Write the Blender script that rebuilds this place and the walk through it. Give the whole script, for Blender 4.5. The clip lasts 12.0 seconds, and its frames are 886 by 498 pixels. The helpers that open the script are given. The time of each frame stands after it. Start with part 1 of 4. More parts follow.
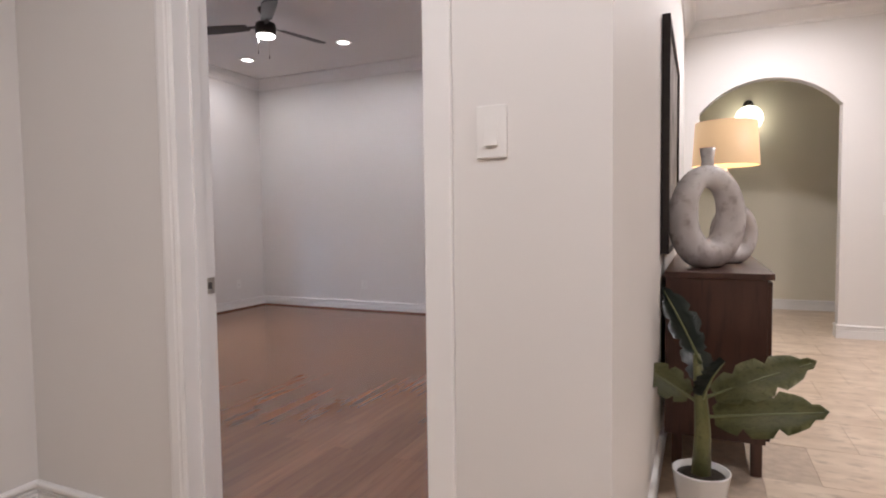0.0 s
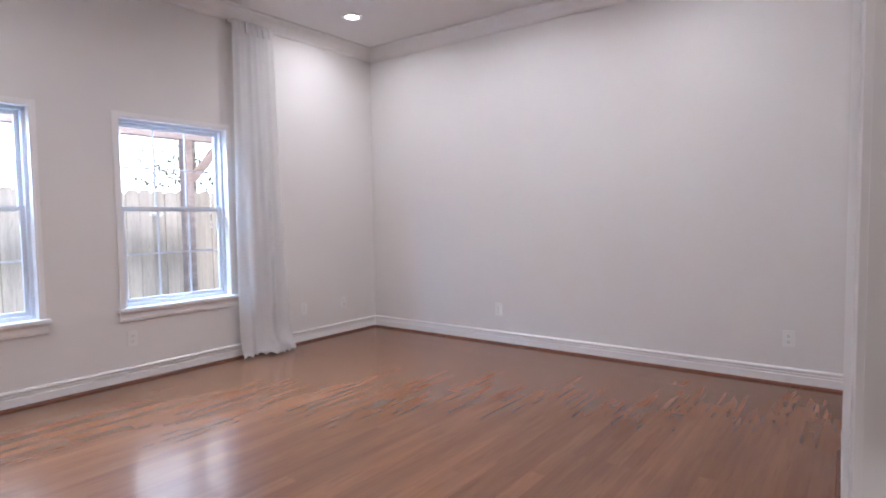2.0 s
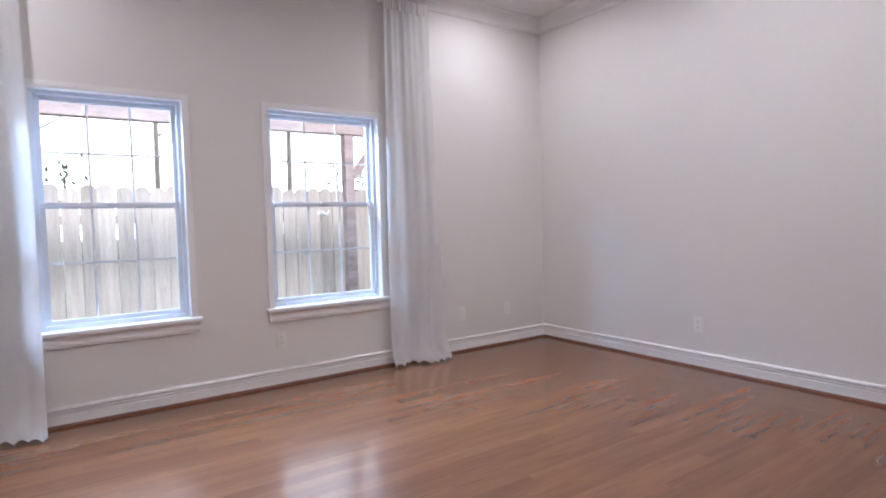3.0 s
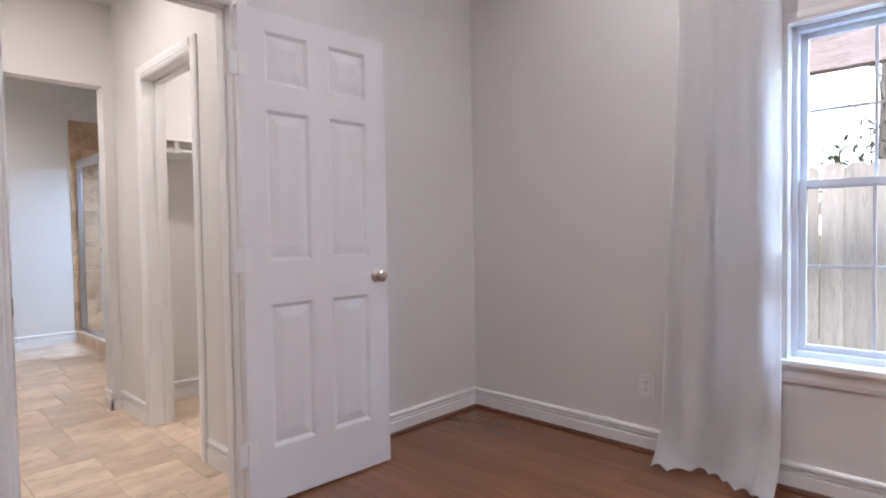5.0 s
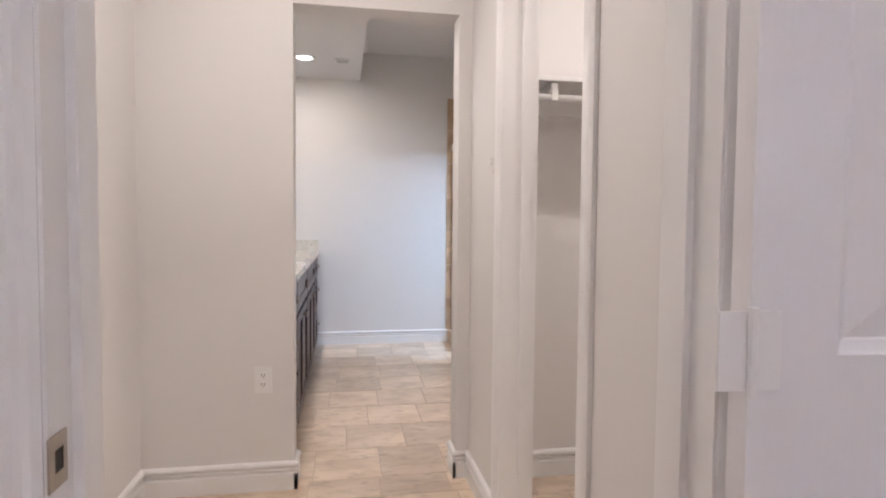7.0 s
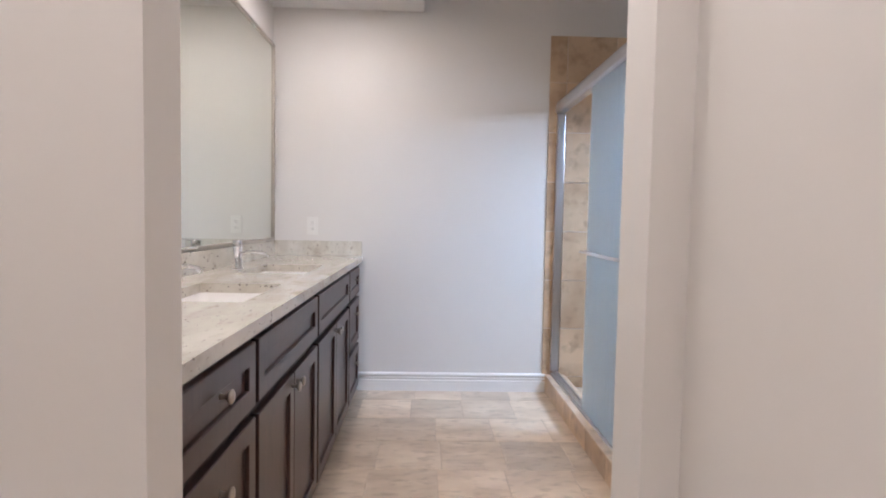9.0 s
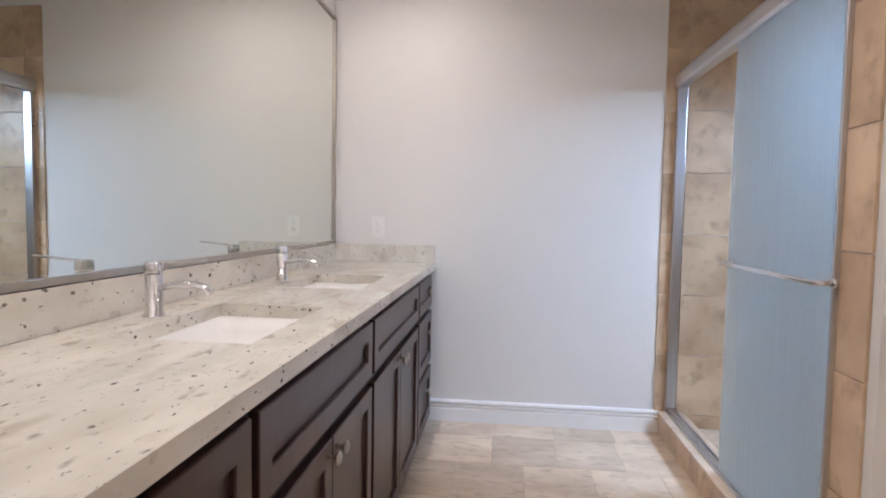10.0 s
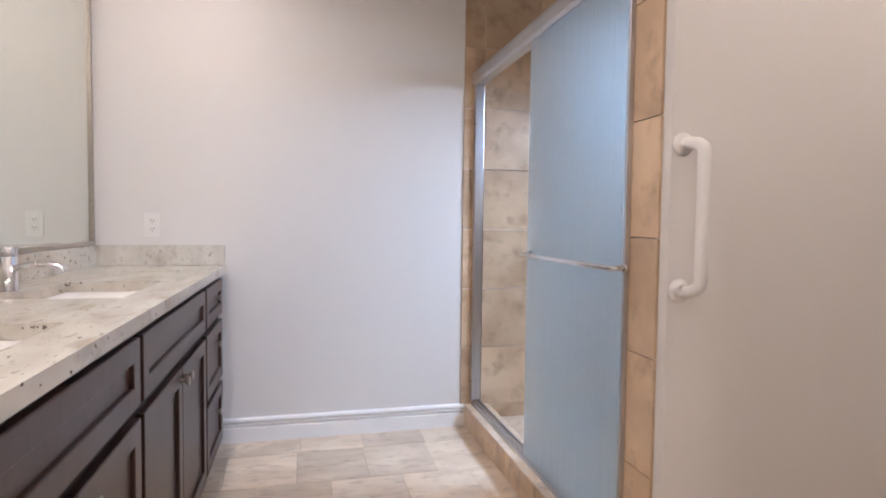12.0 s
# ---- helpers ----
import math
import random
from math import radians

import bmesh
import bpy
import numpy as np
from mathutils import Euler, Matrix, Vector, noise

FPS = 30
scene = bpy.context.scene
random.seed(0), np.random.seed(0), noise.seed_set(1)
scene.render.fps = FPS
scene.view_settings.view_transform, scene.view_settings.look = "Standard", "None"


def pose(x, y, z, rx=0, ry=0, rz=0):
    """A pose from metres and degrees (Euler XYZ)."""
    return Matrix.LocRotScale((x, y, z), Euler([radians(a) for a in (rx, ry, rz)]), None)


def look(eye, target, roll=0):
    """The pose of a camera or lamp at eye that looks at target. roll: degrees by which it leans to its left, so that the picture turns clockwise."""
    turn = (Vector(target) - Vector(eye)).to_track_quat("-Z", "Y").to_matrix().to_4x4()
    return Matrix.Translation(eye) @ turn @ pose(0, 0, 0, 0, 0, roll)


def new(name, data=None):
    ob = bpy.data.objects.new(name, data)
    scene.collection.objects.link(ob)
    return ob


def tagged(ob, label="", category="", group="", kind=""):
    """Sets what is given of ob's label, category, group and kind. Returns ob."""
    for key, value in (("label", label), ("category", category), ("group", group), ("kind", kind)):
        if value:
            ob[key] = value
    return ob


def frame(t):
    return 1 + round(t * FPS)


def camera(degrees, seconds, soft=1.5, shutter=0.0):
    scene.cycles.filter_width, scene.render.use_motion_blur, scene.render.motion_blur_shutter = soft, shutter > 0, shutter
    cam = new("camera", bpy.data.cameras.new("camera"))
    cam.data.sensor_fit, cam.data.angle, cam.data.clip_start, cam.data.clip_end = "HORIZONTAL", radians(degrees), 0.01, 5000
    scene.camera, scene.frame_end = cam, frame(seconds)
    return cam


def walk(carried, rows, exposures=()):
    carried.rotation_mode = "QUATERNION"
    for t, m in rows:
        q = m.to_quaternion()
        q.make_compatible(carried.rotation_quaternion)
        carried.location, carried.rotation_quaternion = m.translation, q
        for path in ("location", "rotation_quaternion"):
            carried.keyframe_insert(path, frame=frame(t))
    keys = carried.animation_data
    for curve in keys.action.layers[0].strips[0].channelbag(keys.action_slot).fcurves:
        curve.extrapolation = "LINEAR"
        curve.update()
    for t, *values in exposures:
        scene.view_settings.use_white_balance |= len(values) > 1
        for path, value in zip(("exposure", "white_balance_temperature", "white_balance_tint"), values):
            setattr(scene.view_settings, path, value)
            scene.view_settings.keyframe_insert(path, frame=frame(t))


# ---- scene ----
cam = camera(75.9, 12.0, soft=2.0)
PATH = [
    (0, (1.116, -1.639, 1.131), (0.289, 0.179, 1.028), -0.7),
    (0.5, (0.786, -1.174, 1.165), (-0.234, 0.543, 1.06), -0.9),
    (1, (0.531, -0.757, 1.183), (-0.556, 0.918, 1.071), -0.7),
    (1.5, (0.308, -0.402, 1.196), (-0.857, 1.22, 1.079), -0.7),
    (2, (0.056, -0.155, 1.207), (-1.145, 1.441, 1.094), -0.8),
    (2.5, (-0.141, 0.119, 1.172), (-1.493, 1.589, 1.068), -1.3),
    (4.5, (-1.27, 1.229, 1.124), (-3.092, 0.407, 1.046), -1.2),
    (5, (-1.601, 1.039, 1.128), (-3.037, -0.351, 1.064), -0.9),
    (5.5, (-1.818, 0.723, 1.132), (-2.784, -1.027, 1.062), -0.1),
    (6, (-1.993, 0.323, 1.156), (-2.703, -1.545, 1.079), 0.2),
    (6.5, (-2.148, -0.094, 1.152), (-2.656, -2.026, 1.066), 0.1),
    (7, (-2.226, -0.541, 1.159), (-2.567, -2.51, 1.069), 0.5),
    (7.2, (-2.251, -0.723, 1.173), (-2.552, -2.699, 1.082), 0.5),
    (8.8, (-2.407, -2.087, 1.167), (-2.491, -4.082, 1.048), 1.2),
    (9, (-2.404, -2.236, 1.155), (-2.466, -4.232, 1.048), 1.1),
    (9.5, (-2.388, -2.579, 1.145), (-2.256, -4.571, 1.033), 1.0),
    (10, (-2.365, -2.841, 1.158), (-2.154, -4.827, 1.043), 1.0),
    (10.5, (-2.375, -3.049, 1.147), (-2.163, -5.035, 1.031), 1.0),
    (11, (-2.378, -3.168, 1.149), (-2.366, -5.165, 1.042), 1.0),
    (11.5, (-2.35, -3.198, 1.151), (-2.655, -5.172, 1.049), 0.9),
    (12, (-2.36, -3.021, 1.12), (-2.838, -4.961, 1.026), 0.7),
]
EXPOSURES = [(0.0, -0.27, 6170, 15), (1.4, 0.2, 5840, 14), (2.5, 0.15, 5800, 14), (4.5, -0.1, 5880, 14), (5.5, 0.22, 6110, 15), (6.5, 0.06, 6150, 15), (7.5, 0.0, 6200, 16), (9.0, -0.03, 6150, 16), (10.5, -0.1, 6200, 17), (12.0, 0.0, 6350, 19)]
walk(cam, [(t, look(eye, target, roll)) for t, eye, target, roll in PATH], EXPOSURES)


# ---- world, sun, lamps ----
world = bpy.data.worlds.new("world")
scene.world = world
world.use_nodes = True
wn = world.node_tree.nodes
sky = wn.new("ShaderNodeTexSky")
sky.sky_type = 'NISHITA'
sky.sun_disc = False
sky.sun_elevation, sky.sun_rotation = radians(58), radians(90)
sky.dust_density, sky.air_density = 3.0, 1.0
wn["Background"].inputs[1].default_value = 0.12
world.node_tree.links.new(sky.outputs[0], wn["Background"].inputs[0])
sun_data = bpy.data.lights.new("sun", "SUN")
sun_data.energy, sun_data.angle, sun_data.color = 4.5, radians(12), (1.0, 0.96, 0.9)
sun = new("sun", sun_data)
sun.matrix_world = look((8, 2, 23), (-6, 2, 0))


def lamp(x, y, z, power, size=0.11, color=(1.0, 0.94, 0.90), spread=172):
    d = bpy.data.lights.new("can_lamp", "AREA")
    d.shape, d.size, d.energy, d.color = "DISK", size, power, color
    d.spread = radians(spread)
    o = new("can_lamp", d)
    o.location = (x, y, z)
    return o


BED_CANS = [(-3.72, 3.55), (-2.35, 3.5), (-0.98, 3.5), (-3.72, 0.1), (-2.35, 0.3), (-0.98, 0.6)]
# the passage and living room cans are unseen, added to light those rooms
HALL_CANS = [(-2.05, -2.1), (-3.55, -2.15)]
BATH_CANS = [(-1.906, -5.31), (-1.906, -4.2), (-1.906, -3.55)]
LIVING_CANS = [(0.6, -1.6), (2.6, -1.2), (2.6, 2.0), (1.7, 3.6)]
POWER_BED, POWER_HALL, POWER_BATH, POWER_LIVING = 9.6, 14, 7.2, 40
H, H_HALL, H_BATH, Z_SOFFIT = 3.02, 2.6, 2.75, 2.49
for cx, cy in BED_CANS:
    lamp(cx, cy, H - 0.012, POWER_BED)
for cx, cy in HALL_CANS:
    lamp(cx, cy, H_HALL - 0.012, POWER_HALL, 0.11, (1.0, 0.90, 0.80), 180)
for cx, cy in BATH_CANS:
    lamp(cx, cy, Z_SOFFIT - 0.012, POWER_BATH, 0.11, (1.0, 0.89, 0.80), 180)
lamp(-3.75, -3.6, H_BATH - 0.012, 9, 0.11, (1.0, 0.87, 0.75), 180)
for cx, cy in LIVING_CANS:
    lamp(cx, cy, H - 0.012, POWER_LIVING, 0.14, (1.0, 0.93, 0.88))
lamp(-2.425, 2.398, 2.755, 7, 0.15)
for lx, ly, lz, lp in ((1.62, 6.05, 2.29, 30), (1.249, 2.31, 1.56, 5)):
    d = bpy.data.lights.new("globe_lamp", "POINT")
    d.energy, d.shadow_soft_size, d.color = lp, 0.11, (1.0, 0.82, 0.5)
    new("globe_lamp", d).location = (lx, ly, lz)
# area lamp before the solid shower wall, standing in for daylight
d = bpy.data.lights.new("daylight_fill", "AREA")
d.shape, d.size, d.size_y, d.energy, d.color = "RECTANGLE", 0.6, 0.4, 21, (0.56, 0.76, 1.0)
o = new("daylight_fill", d)
d.spread = radians(112)
o.matrix_world = look((-4.19, -4.95, 1.85), (-3.4, -5.25, 0.95))


# hidden area lamps outside, above the two bedroom windows, added as extra daylight
for wy in (0.80, 2.19):
    d = bpy.data.lights.new("daylight_fill", "AREA")
    d.shape, d.size, d.size_y, d.energy, d.color = "RECTANGLE", 0.8, 0.2, 75, (0.56, 0.75, 1.0)
    o = new("daylight_fill", d)
    o.matrix_world = look((-4.86, wy, 2.24), (-3.3, wy, 0.6))


# ---- materials ----
def material(name, color, rough=0.5, metal=0.0, var=0.0, scale=3.0, fine=0.0, fine_scale=120.0, bump=0.0, bump_scale=200.0, stretch=(1, 1, 1), color2=None, rand=0.0, coat=0.0, spec=0.5, fine_detail=6):
    """A surface with broad and fine variation of its colour, relief, and a change from piece to piece."""
    m = bpy.data.materials.new(name)
    m.use_nodes = True
    nt = m.node_tree
    b = nt.nodes["Principled BSDF"]
    b.inputs["Roughness"].default_value = rough
    b.inputs["Metallic"].default_value = metal
    b.inputs["Coat Weight"].default_value = coat
    b.inputs["Specular IOR Level"].default_value = spec
    b.inputs["Base Color"].default_value = (*color, 1)
    co = nt.nodes.new("ShaderNodeTexCoord")
    mp = nt.nodes.new("ShaderNodeMapping")
    mp.inputs["Scale"].default_value = stretch
    nt.links.new(co.outputs["Object"], mp.inputs[0])
    vec = mp.outputs[0]
    if rand:
        oi = nt.nodes.new("ShaderNodeObjectInfo")
        ml = nt.nodes.new("ShaderNodeMath")
        ml.operation = "MULTIPLY"
        ml.inputs[1].default_value = 37.0
        nt.links.new(oi.outputs["Random"], ml.inputs[0])
        ad = nt.nodes.new("ShaderNodeVectorMath")
        nt.links.new(vec, ad.inputs[0])
        nt.links.new(ml.outputs[0], ad.inputs[1])
        vec = ad.outputs[0]

    def nz(sc, detail=4):
        n = nt.nodes.new("ShaderNodeTexNoise")
        n.inputs["Scale"].default_value = sc
        n.inputs["Detail"].default_value = detail
        nt.links.new(vec, n.inputs["Vector"])
        return n.outputs["Fac"]

    def mix(fac, a, c):
        x = nt.nodes.new("ShaderNodeMix")
        x.data_type = "RGBA"
        nt.links.new(fac, x.inputs["Factor"])
        for k, v in (("A", a), ("B", c)):
            sock = [q for q in x.inputs if q.type == "RGBA" and q.name == k][0]
            if isinstance(v, tuple):
                sock.default_value = (*v, 1)
            else:
                nt.links.new(v, sock)
        return [q for q in x.outputs if q.type == "RGBA"][0]

    def ramp(fac, lo, hi):
        r = nt.nodes.new("ShaderNodeMapRange")
        r.inputs["From Min"].default_value, r.inputs["From Max"].default_value = lo, hi
        nt.links.new(fac, r.inputs["Value"])
        return r.outputs[0]

    c2 = color2 or tuple(v * (1 - var) for v in color)
    if var or color2:
        out = mix(ramp(nz(scale, min(4, fine_detail)), 0.32, 0.68), color, c2)
        if fine:
            dark = tuple(v * (1 - fine) for v in c2)
            out = mix(ramp(nz(fine_scale, fine_detail), 0.52, 0.75), out, dark)
        if rand:
            hv = nt.nodes.new("ShaderNodeHueSaturation")
            rr = nt.nodes.new("ShaderNodeMapRange")
            rr.inputs["To Min"].default_value, rr.inputs["To Max"].default_value = 1 - rand, 1 + rand
            nt.links.new(oi.outputs["Random"], rr.inputs["Value"])
            nt.links.new(rr.outputs[0], hv.inputs["Value"])
            nt.links.new(out, hv.inputs["Color"])
            out = hv.outputs[0]
        nt.links.new(out, b.inputs["Base Color"])
    if bump:
        bp = nt.nodes.new("ShaderNodeBump")
        bp.inputs["Strength"].default_value = bump
        bp.inputs["Distance"].default_value = 0.002
        nt.links.new(nz(bump_scale, 3), bp.inputs["Height"])
        nt.links.new(bp.outputs[0], b.inputs["Normal"])
    return m


def lit(name, color, strength):
    m = bpy.data.materials.new(name)
    m.use_nodes = True
    b = m.node_tree.nodes["Principled BSDF"]
    b.inputs["Base Color"].default_value = (*color, 1)
    b.inputs["Emission Color"].default_value = (*color, 1)
    b.inputs["Emission Strength"].default_value = strength
    return m


def glass(name, color, rough, streaks=False):
    m = bpy.data.materials.new(name)
    m.use_nodes = True
    nt = m.node_tree
    b = nt.nodes["Principled BSDF"]
    b.inputs["Base Color"].default_value = (*color, 1)
    b.inputs["Roughness"].default_value = rough
    b.inputs["Transmission Weight"].default_value = 1.0
    b.inputs["IOR"].default_value = 1.45 if streaks else 1.02
    if streaks:
        co = nt.nodes.new("ShaderNodeTexCoord")
        mp = nt.nodes.new("ShaderNodeMapping")
        mp.inputs["Scale"].default_value = (1, 75, 1.2)
        n = nt.nodes.new("ShaderNodeTexNoise")
        n.inputs["Scale"].default_value = 1.6
        n.inputs["Detail"].default_value = 5
        bp = nt.nodes.new("ShaderNodeBump")
        bp.inputs["Strength"].default_value = 0.35
        bp.inputs["Distance"].default_value = 0.01
        mr = nt.nodes.new("ShaderNodeMapRange")
        mr.inputs["From Min"].default_value, mr.inputs["From Max"].default_value = 0.3, 0.7
        mr.inputs["To Min"].default_value, mr.inputs["To Max"].default_value = 0.5, 0.75
        nt.links.new(co.outputs["Object"], mp.inputs[0])
        nt.links.new(mp.outputs[0], n.inputs["Vector"])
        nt.links.new(n.outputs["Fac"], bp.inputs["Height"])
        nt.links.new(n.outputs["Fac"], mr.inputs["Value"])
        nt.links.new(mr.outputs[0], b.inputs["Roughness"])
        nt.links.new(bp.outputs[0], b.inputs["Normal"])
    return m


M_WALL = material("wall_paint", (0.74, 0.72, 0.70), 0.6, var=0.03, scale=1.2, bump=0.07, bump_scale=140)
M_CEIL = material("ceiling_paint", (0.76, 0.74, 0.73), 0.75, var=0.03, scale=1.0, bump=0.3, bump_scale=120)
M_TRIM = material("trim_paint", (0.83, 0.82, 0.81), 0.32, var=0.03, scale=4, bump=0.08, bump_scale=60)
M_DOOR = material("door_paint", (0.80, 0.79, 0.80), 0.36, var=0.025, scale=3, bump=0.22, bump_scale=90, stretch=(1, 1, 0.06))
M_CREAM = material("cream_paint", (0.72, 0.68, 0.56), 0.65, var=0.04, scale=1.5, bump=0.2, bump_scale=120)
M_OAK = material("oak_strip", (0.225, 0.092, 0.037), 0.25, var=0.0, color2=(0.178, 0.072, 0.030), scale=3, fine=0.07, fine_scale=9, stretch=(7, 0.5, 1), rand=0.13, coat=0.25, fine_detail=1.5)
M_GAP = material("floor_gap", (0.10, 0.044, 0.024), 0.7, var=0.2, scale=10)
M_SHOE = material("shoe_moulding", (0.15, 0.055, 0.03), 0.4, var=0.3, scale=12, stretch=(1, 1, 4))
M_TRAV = material("travertine", (0.74, 0.615, 0.48), 0.32, color2=(0.56, 0.435, 0.32), scale=3.6, fine=0.2, fine_scale=13, bump=0.08, bump_scale=40, stretch=(1, 2.2, 1), rand=0.15)
M_GROUT = material("grout", (0.60, 0.49, 0.38), 0.85, var=0.2, scale=20)
M_WTILE = material("shower_tile", (0.66, 0.49, 0.33), 0.33, color2=(0.46, 0.315, 0.20), scale=4.2, fine=0.22, fine_scale=12, bump=0.06, bump_scale=50, rand=0.12)
M_GRANITE = material("granite", (0.71, 0.685, 0.625), 0.11, color2=(0.57, 0.535, 0.47), scale=6, bump=0.0, stretch=(2.2, 0.7, 1.5))
M_ESPRESSO = material("espresso_wood", (0.060, 0.028, 0.024), 0.3, var=0.35, scale=6, fine=0.3, fine_scale=40, bump=0.08, bump_scale=60, stretch=(1, 1, 0.12))
M_DARK = material("gap_shade", (0.012, 0.008, 0.008), 0.6, var=0.3, scale=20)
M_CERAMIC = material("white_ceramic", (0.86, 0.86, 0.85), 0.08, var=0.02, scale=5)
M_CHROME = material("chrome", (0.80, 0.80, 0.82), 0.07, 1.0, var=0.05, scale=30)
M_NICKEL = material("satin_nickel", (0.52, 0.48, 0.43), 0.28, 1.0, var=0.12, scale=40)
M_ALU = material("brushed_aluminium", (0.66, 0.66, 0.69), 0.3, 1.0, var=0.12, scale=60, stretch=(1, 0.1, 0.1))
M_MIRROR = material("mirror_silver", (0.80, 0.83, 0.78), 0.004, 1.0)
M_PLASTIC = material("white_plastic", (0.80, 0.79, 0.77), 0.35, var=0.02, scale=20)
M_SLOT = material("slot_shadow", (0.05, 0.045, 0.04), 0.6, var=0.2, scale=50)
M_CLOTH = material("curtain_linen", (0.95, 0.945, 0.94), 0.9, var=0.02, scale=6, fine=0.02, fine_scale=220, bump=0.04, bump_scale=300)
M_FANBLACK = material("fan_bronze", (0.030, 0.024, 0.022), 0.35, 0.4, var=0.3, scale=14)
M_VINYL = material("window_vinyl", (0.74, 0.78, 0.84), 0.4, var=0.04, scale=10)
M_PANE = glass("window_glass", (1, 1, 1), 0.0)
M_FROST = glass("rain_glass", (0.86, 0.95, 1.0), 0.5, True)
M_LAMP = lit("lamp_disc", (1.0, 0.95, 0.88), 9)
M_GLOBE = lit("globe_glass", (1.0, 0.93, 0.72), 5)
M_SHADE = lit("lamp_shade", (0.80, 0.55, 0.30), 0.55)
M_FENCE = material("cedar_fence", (0.62, 0.55, 0.47), 0.85, color2=(0.47, 0.41, 0.35), scale=4, fine=0.25, fine_scale=30, bump=0.3, bump_scale=40, stretch=(1, 6, 0.4), rand=0.16)
M_BEAM = material("patio_timber", (0.44, 0.33, 0.28), 0.8, color2=(0.30, 0.22, 0.19), scale=4, fine=0.3, fine_scale=30, bump=0.3, bump_scale=40, stretch=(3, 0.4, 3))
M_GRASS = material("dry_grass", (0.16, 0.15, 0.07), 0.95, color2=(0.09, 0.10, 0.04), scale=3, fine=0.3, fine_scale=40, bump=0.6, bump_scale=60)
M_BARK = material("bark", (0.42, 0.38, 0.35), 0.9, var=0.4, scale=14, bump=0.5, bump_scale=40, stretch=(1, 1, 0.3))
M_FOLIAGE = material("foliage", (0.14, 0.17, 0.10), 0.7, var=0.4, scale=8)
M_LEAF = material("banana_leaf", (0.19, 0.185, 0.07), 0.42, color2=(0.11, 0.12, 0.045), scale=9, fine=0.25, fine_scale=60, bump=0.3, bump_scale=90, stretch=(1, 5, 1))
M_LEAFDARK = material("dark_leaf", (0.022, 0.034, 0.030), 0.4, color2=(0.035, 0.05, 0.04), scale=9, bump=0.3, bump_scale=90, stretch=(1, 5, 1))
M_RIB = material("leaf_rib", (0.20, 0.22, 0.10), 0.5, var=0.1, scale=12)
M_SOIL = material("soil", (0.04, 0.03, 0.02), 0.95, var=0.4, scale=60, bump=0.6, bump_scale=120)
M_WALNUT = material("walnut_veneer", (0.085, 0.036, 0.024), 0.38, var=0.4, scale=5, fine=0.35, fine_scale=30, bump=0.1, bump_scale=60, stretch=(2, 2, 0.2))
M_VASE = material("glazed_vase", (0.80, 0.79, 0.79), 0.16, color2=(0.44, 0.39, 0.37), scale=3.2, fine=0.15, fine_scale=20, bump=0.08, bump_scale=30)
M_CANVAS = material("painting_canvas", (0.45, 0.42, 0.40), 0.7, color2=(0.06, 0.055, 0.05), scale=4, stretch=(1, 3, 1))


def granite_specks():
    nt = M_GRANITE.node_tree
    b = nt.nodes["Principled BSDF"]
    src = b.inputs["Base Color"].links[0].from_socket
    co = nt.nodes.new("ShaderNodeTexCoord")
    mp = nt.nodes.new("ShaderNodeMapping")
    mp.inputs["Scale"].default_value = (1.3, 0.6, 1)
    nt.links.new(co.outputs["Object"], mp.inputs[0])
    for sc, lo, hi, col in ((58, 0.655, 0.69, (0.11, 0.085, 0.075)), (11, 0.58, 0.80, (0.44, 0.39, 0.32)), (27, 0.62, 0.74, (0.38, 0.33, 0.28)), (110, 0.69, 0.75, (0.28, 0.24, 0.20))):
        n = nt.nodes.new("ShaderNodeTexNoise")
        n.inputs["Scale"].default_value = sc
        n.inputs["Detail"].default_value = 3
        nt.links.new(mp.outputs[0], n.inputs["Vector"])
        r = nt.nodes.new("ShaderNodeMapRange")
        r.inputs["From Min"].default_value, r.inputs["From Max"].default_value = lo, hi
        nt.links.new(n.outputs["Fac"], r.inputs["Value"])
        x = nt.nodes.new("ShaderNodeMix")
        x.data_type = "RGBA"
        nt.links.new(r.outputs[0], x.inputs[0])
        nt.links.new(src, x.inputs[6])
        x.inputs[7].default_value = (*col, 1)
        src = x.outputs[2]
    nt.links.new(src, b.inputs["Base Color"])


granite_specks()


def translucent_cloth():
    nt = M_CLOTH.node_tree
    b = nt.nodes["Principled BSDF"]
    out = nt.nodes["Material Output"]
    tr = nt.nodes.new("ShaderNodeBsdfTranslucent")
    tr.inputs[0].default_value = (0.92, 0.91, 0.90, 1)
    mx = nt.nodes.new("ShaderNodeMixShader")
    mx.inputs[0].default_value = 0.08
    nt.links.new(b.outputs[0], mx.inputs[1])
    nt.links.new(tr.outputs[0], mx.inputs[2])
    nt.links.new(mx.outputs[0], out.inputs[0])


translucent_cloth()


# ---- mesh helpers ----
def bx(bm, x0, x1, y0, y1, z0, z1, bevel=0.0):
    r = bmesh.ops.create_cube(bm, size=1, matrix=Matrix.Translation(((x0 + x1) / 2, (y0 + y1) / 2, (z0 + z1) / 2)) @ Matrix.Diagonal((abs(x1 - x0), abs(y1 - y0), abs(z1 - z0), 1)))
    if bevel:
        ed = {e for v in r["verts"] for e in v.link_edges}
        bmesh.ops.bevel(bm, geom=list(ed), offset=bevel, segments=2, affect="EDGES", profile=0.6)
    return bm


def boxes(*bs, bevel=0.0):
    bm = bmesh.new()
    for b in bs:
        bx(bm, *b, bevel=bevel)
    return bm


